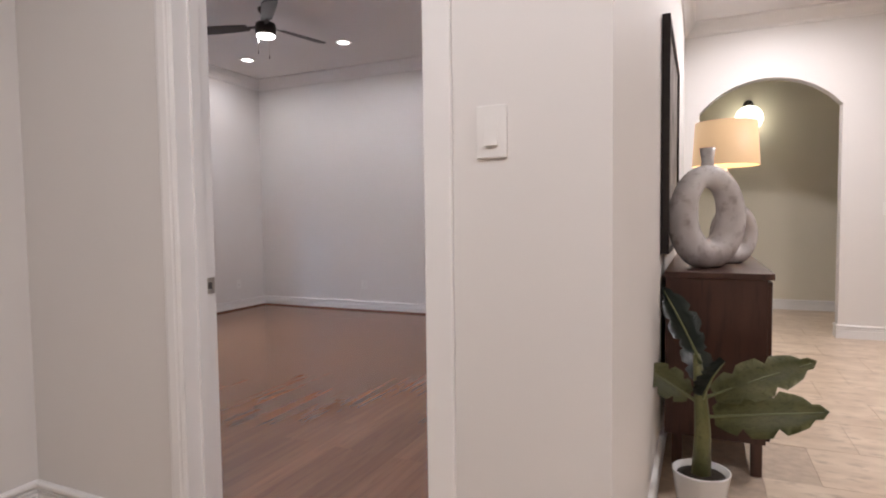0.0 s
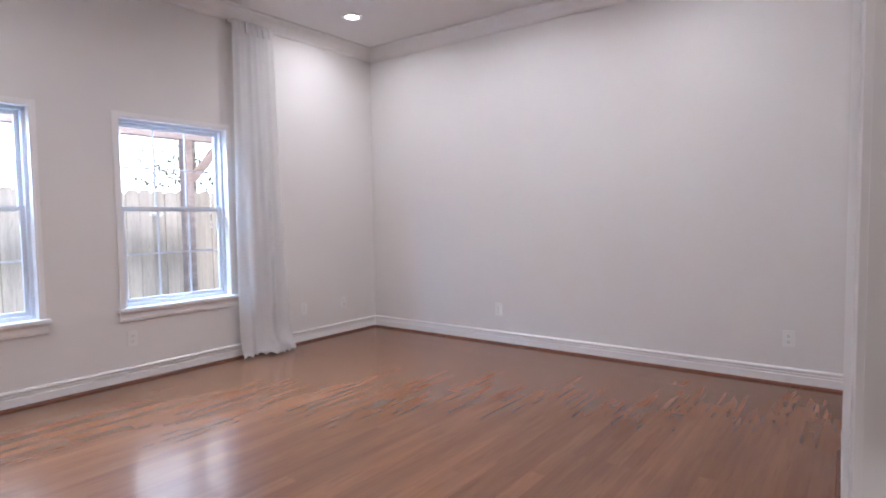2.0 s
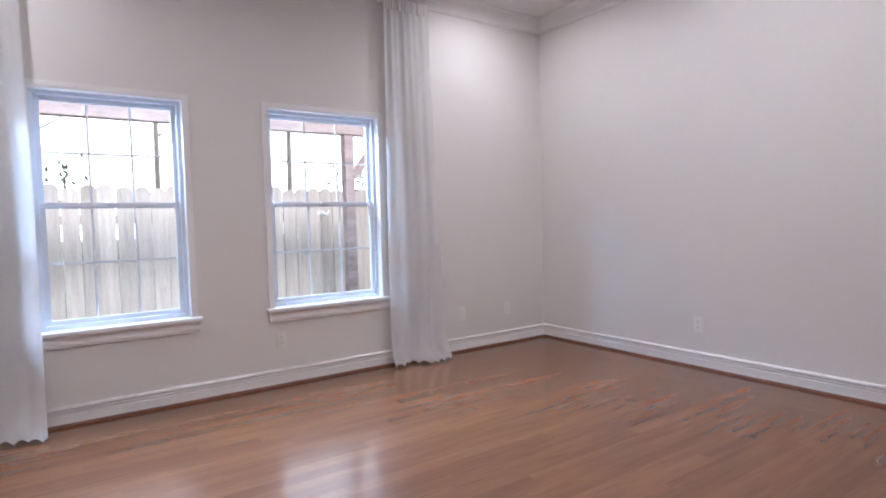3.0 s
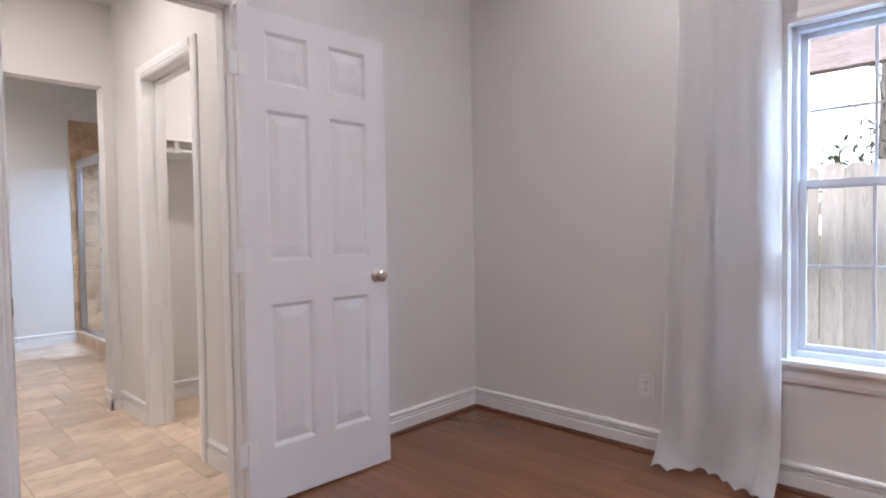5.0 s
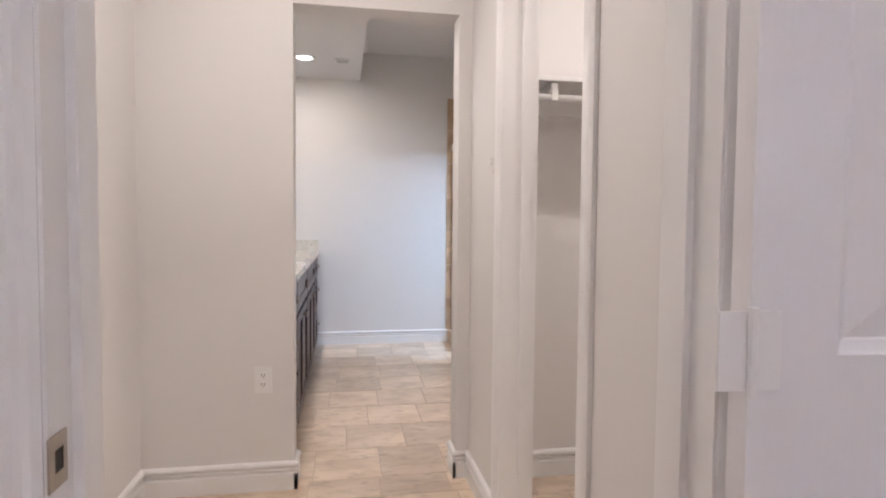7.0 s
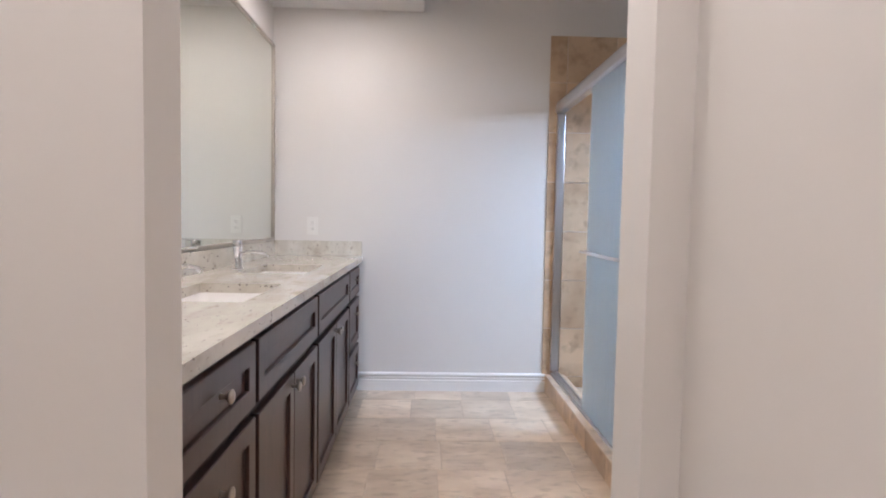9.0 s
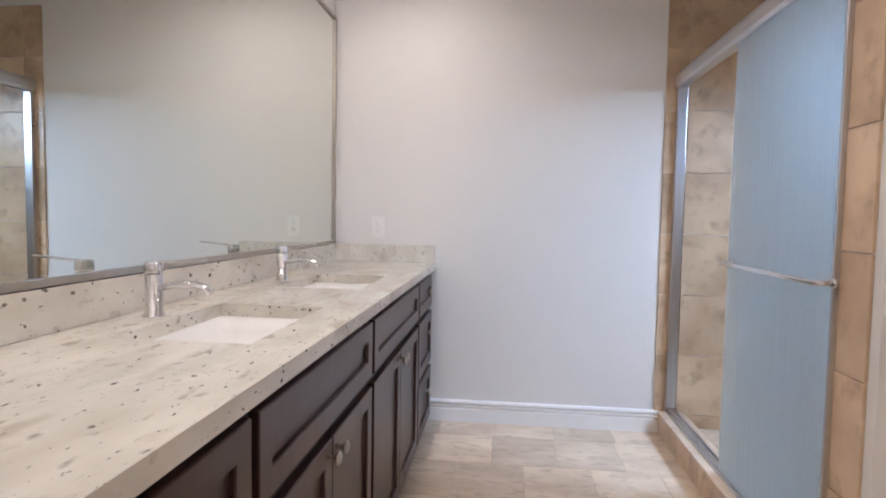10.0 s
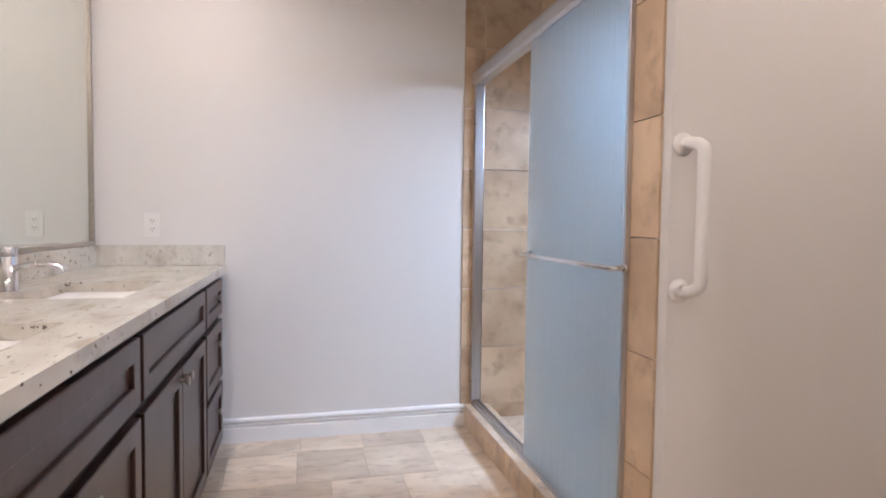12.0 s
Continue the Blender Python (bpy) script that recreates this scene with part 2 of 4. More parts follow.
def lathe(profile, seg=24, m=None, caps=True):
    """A turned shape round z from (radius, z) pairs."""
    bm = bmesh.new()
    rings = []
    for r, z in profile:
        rings.append([bm.verts.new((max(r, 1e-4) * math.cos(2 * math.pi * k / seg), max(r, 1e-4) * math.sin(2 * math.pi * k / seg), z)) for k in range(seg)])
    for a, b in zip(rings, rings[1:]):
        for k in range(seg):
            f = bm.faces.new((a[k], a[(k + 1) % seg], b[(k + 1) % seg], b[k]))
            f.smooth = True
    if caps:
        bm.faces.new(rings[0][::-1])
        bm.faces.new(rings[-1])
    if m:
        bm.transform(m)
    bmesh.ops.recalc_face_normals(bm, faces=bm.faces)
    return bm


def tube(points, radius, seg=10):
    """A round bar along points; radius may be one number or one for each point."""
    bm = bmesh.new()
    pts = [Vector(p) for p in points]
    rad = radius if isinstance(radius, (list, tuple)) else [radius] * len(pts)
    rings, q = [], None
    for i, p in enumerate(pts):
        d = (pts[min(i + 1, len(pts) - 1)] - pts[max(i - 1, 0)]).normalized()
        q = d.to_track_quat("Z", "Y") if q is None else (q @ Vector((0, 0, 1))).rotation_difference(d) @ q
        rings.append([bm.verts.new(p + q @ Vector((rad[i] * math.cos(2 * math.pi * k / seg), rad[i] * math.sin(2 * math.pi * k / seg), 0))) for k in range(seg)])
    for a, b in zip(rings, rings[1:]):
        for k in range(seg):
            f = bm.faces.new((a[k], a[(k + 1) % seg], b[(k + 1) % seg], b[k]))
            f.smooth = True
    bm.faces.new(rings[0][::-1])
    bm.faces.new(rings[-1])
    bmesh.ops.recalc_face_normals(bm, faces=bm.faces)
    return bm


def extrude(profile, a, b, up=(0, 0, 1), out=(1, 0, 0)):
    """A moulding: a profile of (out, up) pairs drawn from a to b."""
    bm = bmesh.new()
    a, b, up, out = Vector(a), Vector(b), Vector(up), Vector(out)
    r0 = [bm.verts.new(a + out * p + up * q) for p, q in profile]
    r1 = [bm.verts.new(b + out * p + up * q) for p, q in profile]
    n = len(profile)
    for k in range(n):
        bm.faces.new((r0[k], r0[(k + 1) % n], r1[(k + 1) % n], r1[k]))
    bm.faces.new(r0[::-1])
    bm.faces.new(r1)
    bmesh.ops.recalc_face_normals(bm, faces=bm.faces)
    return bm


def mesh_of(name, bm, mat):
    me = bpy.data.meshes.new(name)
    bm.to_mesh(me)
    bm.free()
    me.materials.append(mat)
    return me


def part(name, bm, mat, parent, label=""):
    o = new(name, mesh_of(name, bm, mat))
    if parent is not None:
        o.parent = parent
    return tagged(o, label) if label else o


def thing(name, label, category, at=(0, 0, 0), group="", m=None):
    o = new(name)
    o.empty_display_size = 0.1
    o.matrix_world = m if m is not None else Matrix.Translation(at)
    return tagged(o, label, category, group)


def setting(name, bm, mat, label="", category=""):
    return tagged(new(name, mesh_of(name, bm, mat)), label or name.replace("_", " "), category or name.split("_")[0], "", "structure")


# ---- structure ----
XW, YN, YS1, YS2 = -4.345, 4.42, -1.165, -1.345
XC = 0.83
setting("wall_west", boxes((XW - .15, XW, -6.15, .405, 0, H), (XW - .15, XW, 1.23, 1.76, 0, H), (XW - .15, XW, 2.65, YN + .15, 0, H),
    (XW - .15, XW, .405, 1.23, 0, .56), (XW - .15, XW, 1.76, 2.65, 0, .56), (XW - .15, XW, .405, 1.23, 1.98, H), (XW - .15, XW, 1.76, 2.65, 1.98, H)), M_WALL, "off-white painted wall with two windows")
setting("wall_north", boxes((XW, .95, YN, YN + .15, 0, H)), M_WALL, "plain off-white painted bedroom wall")
bm = bmesh.new()
foot = [(0.035, 1.67), (XC, 1.67), (XC, YN), (-0.05, YN)]
lo, hi = [bm.verts.new((*p, 0)) for p in foot], [bm.verts.new((*p, H)) for p in foot]
for k in range(4):
    bm.faces.new((lo[k], lo[(k + 1) % 4], hi[(k + 1) % 4], hi[k]))
bm.faces.new(lo[::-1]), bm.faces.new(hi)
bmesh.ops.bevel(bm, geom=[e for e in bm.edges if abs(e.verts[0].co.z - e.verts[1].co.z) > 1 and e.verts[0].co.x < .04 and e.verts[0].co.y < 2], offset=.018, segments=4, affect="EDGES")
setting("wall_closet", bm, M_WALL, "off-white closet wall with a rounded corner")
setting("wall_east", boxes((XC, .95, -.165, YN, 0, H)), M_WALL, "off-white wall between bedroom and living room")
setting("wall_entry", boxes((-1.27, -.455, -.30, -.165, 0, H), (.548, .95, -.43, -.165, 0, H), (-.455, .548, -.30, -.165, 2.06, H)), M_WALL, "off-white wall round the bedroom doorway")
setting("wall_passage", boxes((-1.39, -1.27, -3.165, -.165, 0, H)), M_WALL, "off-white wall beside the passage")
setting("wall_south", boxes((-1.915, -1.39, -1.285, YS1, 0, H), (-3.2, -2.69, -1.285, YS1, 0, H), (-2.69, -1.915, -1.285, YS1, 2.06, H), (XW, -3.2, -1.465, YS2, 0, H)), M_WALL, "off-white bedroom wall with a doorway")
setting("wall_bath_entry", boxes((-2.01, -1.39, -3.165, -3.045, 0, H_HALL), (-2.785, -2.725, -3.165, -3.045, 0, H_HALL), (-2.725, -2.01, -3.165, -3.045, 2.08, H_HALL), bevel=0.0), M_WALL, "off-white wall with a cased opening")
setting("wall_hall_closet", boxes((-2.905, -2.785, -1.80, -1.285, 0, H_HALL), (-2.905, -2.785, -3.165, -2.53, 0, H_HALL), (-2.905, -2.785, -2.53, -1.80, 2.05, H_HALL)), M_WALL, "off-white passage wall with a closet doorway")
setting("wall_closet_back", boxes((XW, -2.905, -3.165, -3.0, 0, H_HALL)), M_WALL, "off-white closet wall")
setting("wall_bath_east", boxes((-1.40, -1.28, -6.0, -3.165, 0, H_BATH)), M_WALL, "off-white bathroom wall behind the mirror")
setting("wall_bath_far", boxes((XW, -1.28, -6.15, -6.0, 0, H_BATH)), M_WALL, "white bathroom end wall")
setting("wall_shower_near", boxes((XW, -3.28, -4.47, -4.31, 0, H_BATH)), M_WALL, "white wall at the near end of the shower")
setting("floor_base", boxes((XW - .15, 6.2, -6.15, 7.6, -.12, -.012)), M_GAP, "dark floor bed below the boards and tiles")
setting("ceiling_bedroom", boxes((XW - .15, .95, -1.465, YN + .15, H, H + .1)), M_CEIL, "flat white bedroom ceiling")
setting("ceiling_living", boxes((-1.27, 6.2, -4.6, -.165, H, H + .1), (.95, 6.2, -.28, 7.6, H, H + .1)), M_CEIL, "white living room ceiling")
setting("ceiling_hall", boxes((XW, -1.39, -3.165, -1.465, H_HALL, H_HALL + .1), (-3.2, -1.39, -1.465, -1.285, H_HALL, H_HALL + .1)), M_CEIL, "white passage ceiling")
setting("ceiling_bath", boxes((XW, -1.28, -6.15, -3.045, H_BATH, H_BATH + .1)), M_CEIL, "white bathroom ceiling")
setting("soffit", boxes((-2.37, -1.40, -6.0, -3.165, Z_SOFFIT, H_BATH)), M_CEIL, "white dropped soffit above the vanity", "ceiling")
setting("wall_living_south", boxes((-1.27, 6.2, -4.7, -4.6, 0, H)), M_WALL, "off-white living room wall")
setting("wall_living_passage_end", boxes((-1.39, -1.27, -4.6, -3.165, 0, H)), M_WALL, "off-white wall at the passage end")
setting("wall_living_east", boxes((6.1, 6.2, -4.6, 7.6, 0, H)), M_WALL, "off-white living room side wall")
setting("wall_living_back", boxes((.95, 6.1, 6.27, 6.4, 0, H)), M_CREAM, "cream lit wall behind the arch")
setting("wall_living_corner", boxes((.83, .95, YN, 6.4, 0, H)), M_CREAM, "cream wall beside the arch")


def arch_wall(x0, x1, xa, xb, y0, y1, z_spring, z_top):
    bm = bmesh.new()
    w, rise = (xb - xa) / 2, z_top - z_spring
    rad = (w * w + rise * rise) / (2 * rise)
    top = []
    for k in range(17):
        x = xa + (xb - xa) * k / 16
        top.append((x, z_top - rad + math.sqrt(rad * rad - (x - (xa + xb) / 2) ** 2)))
    for y in (y0, y1):
        outline = [(x0, 0), (xa, 0)] + top + [(xb, 0), (x1, 0), (x1, H), (x0, H)]
        bm.faces.new([bm.verts.new((x, y, z)) for x, z in outline])
    bm.verts.ensure_lookup_table()
    n = len(bm.verts) // 2
    vs = list(bm.verts)
    for k in range(n):
        bm.faces.new((vs[k], vs[(k + 1) % n], vs[n + (k + 1) % n], vs[n + k]))
    bmesh.ops.recalc_face_normals(bm, faces=bm.faces)
    return bm


setting("wall_arch", arch_wall(.95, 6.1, 1.09, 2.27, 4.585, 4.72, 2.14, 2.43), M_WALL, "off-white wall with a shallow arched opening")

# mouldings
BASE = [(p, q * .9) for p, q in [(0, 0), (.015, 0), (.015, .076), (.0135, .080), (.007, .083), (.007, .089), (.014, .092), (.0145, .100), (.008, .104), (.008, .109), (.017, .113), (.0195, .120), (.018, .128), (.011, .135), (0, .137)]]
SHOE = [(0, 0), (.034, 0), (.034, .006), (.029, .014), (.016, .018), (0, .018)]
CROWN = [(0, -.125), (.014, -.125), (.018, -.105), (.035, -.085), (.062, -.06), (.085, -.025), (.1, -.018), (.1, 0), (0, 0)]


def base_run(a, b, out, shoe=True):
    setting("baseboard", extrude(BASE, (*a, 0), (*b, 0), out=(*out, 0)), M_TRIM, "white grooved baseboard")
    if shoe:
        setting("shoe_trim", extrude(SHOE, (*a, 0.0005), (*b, 0.0005), out=(*out, 0)), M_SHOE, "dark stained shoe moulding", "trim")


for a, b, out, shoe in (((XW, YS2), (XW, YN), (1, 0), 1), ((XW, YN), (-.05, YN), (0, -1), 1), ((.033, 1.67), (-.017, 3.25), (-1, 0), 1), ((.02, 1.67), (XC, 1.67), (0, -1), 1),
        ((XC, -.165), (XC, 1.67), (-1, 0), 1), ((XW, YS2), (-3.2, YS2), (0, 1), 1), ((-1.86, YS1), (-1.39, YS1), (0, 1), 1), ((-1.39, YS1), (-1.39, -.165), (-1, 0), 1), ((-1.39, -.165), (-.52, -.165), (0, 1), 1),
        ((-2.025, -3.045), (-1.39, -3.045), (0, 1), 0), ((-2.01, -3.165), (-2.01, -3.03), (-1, 0), 0), ((-2.785, -3.045), (-2.71, -3.045), (0, 1), 0), ((-2.725, -3.165), (-2.725, -3.03), (1, 0), 0),
        ((-2.785, -3.03), (-2.785, -2.585), (1, 0), 0), ((-2.785, -1.73), (-2.785, -1.30), (1, 0), 0), ((-1.39, -3.045), (-1.39, -1.285), (-1, 0), 0), ((XW, -3.0), (-2.905, -3.0), (0, 1), 0), ((-3.222, -6.0), (-1.96, -6.0), (0, 1), 0),
        ((XW, -4.31), (-3.29, -4.31), (0, 1), 0), ((-1.27, -.30), (-.51, -.30), (0, -1), 0), ((.596, -.43), (.95, -.43), (0, -1), 0), ((.95, -.445), (.95, 4.585), (1, 0), 0),
        ((2.27, 4.585), (6.1, 4.585), (0, -1), 0), ((2.27, 4.57), (2.27, 4.72), (-1, 0), 0), ((.95, 6.27), (6.1, 6.27), (0, -1), 0), ((-1.27, -3.1), (-1.27, -.28), (1, 0), 0)):
    base_run(a, b, out, shoe)
for a, b, out in (((XW, YS2), (XW, YN), (1, 0)), ((XW, YN), (-.05, YN), (0, -1)), ((.035, 1.67), (-.05, YN), (-1, 0)), ((.035, 1.67), (XC, 1.67), (0, -1)), ((XC, -.165), (XC, 1.67), (-1, 0)),
        ((XW, YS2), (-3.2, YS2), (0, 1)), ((-3.2, YS1), (-1.39, YS1), (0, 1)), ((-1.39, YS1), (-1.39, -.165), (-1, 0)), ((-1.39, -.165), (XC, -.165), (0, 1)),
        ((.95, 4.585), (6.1, 4.585), (0, -1)), ((.95, -.28), (.95, 4.585), (1, 0))):
    setting("crown_trim", extrude(CROWN, (*a, H), (*b, H), out=(*out, 0)), M_TRIM, "white crown moulding", "trim")

CASE = [(0, 0), (0, .008), (.008, .013), (.016, .013), (.022, .017), (.048, .019), (.058, .017), (.066, .012), (.066, 0)]


def casing(axis, lo, hi, top, plane, out, z0=0.0):
    """Door casing on a wall plane: two legs and a head. axis: the direction along the wall."""
    along = Vector((1, 0, 0)) if axis == "x" else Vector((0, 1, 0))
    o = Vector((0, out, 0)) if axis == "x" else Vector((out, 0, 0))
    base = Vector((0, plane, 0)) if axis == "x" else Vector((plane, 0, 0))
    for side, c in ((-1, lo - .004), (1, hi + .004)):
        p = base + along * c
        setting("casing_trim", extrude([(d, w) for w, d in CASE], p + Vector((0, 0, z0)), p + Vector((0, 0, top + .07)), up=along * side, out=o), M_TRIM, "white moulded door casing", "trim")
    a, b = base + along * (lo - .003) + Vector((0, 0, top + .004)), base + along * (hi + .003) + Vector((0, 0, top + .004))
    setting("casing_trim", extrude([(d, w) for w, d in CASE], a, b, up=(0, 0, 1), out=o), M_TRIM, "white moulded door casing", "trim")


def jamb(axis, lo, hi, top, p0, p1, stop):
    """The lining of a doorway with its stop bead."""
    t = .018
    sw = (lambda a, b, c, d, e, f: (a, b, c, d, e, f)) if axis == "x" else (lambda a, b, c, d, e, f: (c, d, a, b, e, f))
    bs = [sw(lo, lo + t, p0, p1, 0, top), sw(hi - t, hi, p0, p1, 0, top), sw(lo + t, hi - t, p0, p1, top - t, top)]
    s0, s1 = stop
    bs += [sw(lo + t, lo + t + .011, s0, s1, 0, top - t), sw(hi - t - .011, hi - t, s0, s1, 0, top - t), sw(lo + t + .011, hi - t - .011, s0, s1, top - t - .011, top - t)]
    setting("door_jamb", boxes(*bs), M_TRIM, "white painted door lining", "trim")


casing("x", -.437, .53, 2.042, -.30, -1)
casing("x", -.437, .53, 2.042, -.165, 1)
jamb("x", -.455, .548, 2.06, -.305, -.160, (-.245, -.207))
setting("casing_trim", boxes((.525, .595, -.445, -.4305, 0, 2.11), bevel=.004), M_TRIM, "white moulded door casing", "trim")
casing("x", -2.672, -1.933, 2.042, YS1, 1)
casing("x", -2.672, -1.933, 2.042, -1.285, -1)
jamb("x", -2.69, -1.915, 2.06, -1.29, YS1 + .005, (-1.255, -1.212))
casing("y", -2.512, -1.818, 2.032, -2.785, 1)
jamb("y", -2.53, -1.80, 2.05, -2.91, -2.780, (-2.88, -2.85))
for y in (2.02, 2.85):
    setting("casing_trim", boxes((.012 - (y - 1.67) * .03, .03 - (y - 1.67) * .03, y, y + .066, 0, 2.1)), M_TRIM, "white closet door casing", "trim")


# ---- doors ----
def panel_door(m, width, label, knob_h=.92, thick=.035, hinge_side=1):
    """A six-panel door, hinged at the origin, leaf along +x, its faces at y=0 and y=-thick."""
    top = 2.036
    d = thing("panel_door", label, "door", m=m)
    st, ms = .109, .097
    pw = (width - 2 * st - ms) / 2
    cols = [(st, st + pw), (st + pw + ms, width - st)]
    rows = [(.238, .836), (1.012, 1.635), (1.742, 1.955)]
    bs = [(0, st, -thick, 0, .012, top), (width - st, width, -thick, 0, .012, top), (cols[0][1], cols[1][0], -thick, 0, .012, top)]
    zs = [.012] + [v for r in rows for v in r] + [top]
    for x0, x1 in cols:
        for k in range(0, len(zs), 2):
            bs.append((x0, x1, -thick, 0, zs[k], zs[k + 1]))
    part("door_leaf", boxes(*bs), M_DOOR, d)
    for x0, x1 in cols:
        for z0, z1 in rows:
            bm = bmesh.new()
            for y, s in ((0, -1), (-thick, 1)):
                rings = []
                for inset, depth in ((0, 0), (.003, .0015), (.015, .012), (.018, .0125), (.056, .003), (.060, .0025)):
                    rings.append([bm.verts.new((x, y + s * depth, z)) for x, z in ((x0 + inset, z0 + inset), (x1 - inset, z0 + inset), (x1 - inset, z1 - inset), (x0 + inset, z1 - inset))])
                for a, b in zip(rings, rings[1:]):
                    for k in range(4):
                        bm.faces.new((a[k], a[(k + 1) % 4], b[(k + 1) % 4], b[k]))
                bm.faces.new(rings[-1])
            bmesh.ops.recalc_face_normals(bm, faces=bm.faces)
            part("panel", bm, M_DOOR, d)
    for s, y in ((1, 0), (-1, -thick)):
        prof = [(.0, .0), (.033, .0), (.033, .004), (.028, .009), (.014, .011), (.011, .015), (.011, .024), (.018, .029), (.027, .037), (.0285, .045), (.024, .053), (.012, .057), (.0, .0575)]
        part("door_knob", lathe(prof, 24, Matrix.Translation((width - .062, y, knob_h)) @ Matrix.Rotation(radians(-90 * s), 4, "X")), M_NICKEL, d, "satin nickel door knob")
    part("latch_plate", boxes((width - .001, width + .0015, -thick / 2 - .012, -thick / 2 + .012, knob_h - .028, knob_h + .028)), M_NICKEL, d, "satin nickel latch plate")
    for z in (.24, 1.02, 1.80):
        hb = bmesh.new()
        bx(hb, -.040, -.002, .0005, .004, z - .045, z + .045, bevel=.0012)
        bx(hb, .002, .036, .0005, .004, z - .045, z + .045, bevel=.0012)
        bmesh.ops.create_cone(hb, cap_ends=True, segments=10, radius1=.006, radius2=.006, depth=.098, matrix=Matrix.Translation((0, .005, z)))
        part("hinge", hb, M_TRIM, d, "paint-covered white hinge")
    return d


# leaf of the room's entrance, swung inwards
panel_door(pose(.524, -.158, 0, 0, 0, 107.3), .745, "white six-panel bedroom door standing open", .945)
# leaf of the passage door, folded back against the bedroom wall
panel_door(pose(-2.672, YS1 + .062, 0, 0, 0, 177.5) @ Matrix.Diagonal((1, -1, 1, 1)), .718, "white six-panel door folded back against the wall")


def strike_plate(x, y, z, face):
    s = thing("strike_plate", "satin nickel strike plate on a door lining", "strike plate", (x, y, z))
    bm = boxes((0, face * .002, -.016, .022, .012, .028), (0, face * .002, -.016, .022, -.028, -.012), (0, face * .002, -.016, -.008, -.012, .012), (0, face * .002, .010, .022, -.012, .012))
    part("plate", bm, M_NICKEL, s)
    part("latch_hole", boxes((-face * .0015, face * .0004, -.008, .010, -.012, .012)), M_SLOT, s, "dark latch hole")


strike_plate(-.436, -.188, .912, 1)
strike_plate(-1.934, YS1 - .012, .912, -1)


# ---- windows ----
def window(name, y0, y1):
    """A single-hung window with a grille, its sill and apron."""
    z0, z1 = .56, 1.98
    w = tagged(new(name), "white single-hung window with a divided grille", "window", "", "structure")
    f = .035
    xo, xi = XW - .13, XW - .055
    part("window_frame", boxes((xo, xi, y0, y0 + f, z0, z1), (xo, xi, y1 - f, y1, z0, z1), (xo, xi, y0 + f, y1 - f, z1 - f, z1), (xo, xi, y0 + f, y1 - f, z0, z0 + .03), bevel=.002), M_VINYL, w)
    part("reveal_trim", boxes((xi, XW + .008, y0, y0 + .012, z0, z1), (xi, XW + .008, y1 - .012, y1, z0, z1), (xi, XW + .008, y0 + .012, y1 - .012, z1 - .012, z1)), M_TRIM, w)
    part("outer_bead", boxes((XW + .001, XW + .011, y0 - .03, y0, z0, z1 + .03), (XW + .001, XW + .011, y1, y1 + .03, z0, z1 + .03), (XW + .001, XW + .011, y0, y1, z1, z1 + .03), bevel=.002), M_TRIM, w)
    sill = bmesh.new()
    bx(sill, xi, XW + .045, y0 - .05, y1 + .05, z0 - .025, z0 + .002, bevel=.006)
    part("window_sill", sill, M_TRIM, w)
    part("apron", extrude([(0, 0), (.014, 0), (.018, .02), (.016, .05), (.02, .07), (0, .07)], (XW, y0 - .035, z0 - .095), (XW, y1 + .035, z0 - .095)), M_TRIM, w)
    zm = 1.287
    for nm, a, b, xs in (("upper_sash", zm - .005, z1 - f, (xo + .01, xo + .03)), ("lower_sash", z0 + .03, zm + .03, (xo + .035, xo + .058))):
        s = .028
        ya, yb = y0 + f, y1 - f
        sash = part(nm, boxes((*xs, ya, ya + s, a, b), (*xs, yb - s, yb, a, b), (*xs, ya + s, yb - s, a, a + s), (*xs, ya + s, yb - s, b - s, b), bevel=.002), M_VINYL, w)
        xm = (xs[0] + xs[1]) / 2
        for k in (1, 2):
            yy = ya + s + (yb - ya - 2 * s) * k / 3
            part("muntin", boxes((xm - .004, xm + .004, yy - .006, yy + .006, a + s, b - s)), M_VINYL, sash)
        zz = (a + b) / 2
        for k in range(3):
            g = (yb - ya - 2 * s) / 3
            part("muntin", boxes((xm - .0038, xm + .0038, ya + s + g * k + .006, ya + s + g * (k + 1) - .006, zz - .006, zz + .006)), M_VINYL, sash)
        p = part("pane", boxes((xm - .0055, xm - .0045, ya + s, yb - s, a + s, b - s)), M_PANE, sash)
        p.visible_shadow = False
    part("sash_lock", boxes((xo + .06, xo + .075, (y0 + y1) / 2 - .03, (y0 + y1) / 2 + .03, zm + .015, zm + .03), bevel=.004), M_VINYL, w)


window("window_1", .405, 1.23)
window("window_2", 1.76, 2.65)


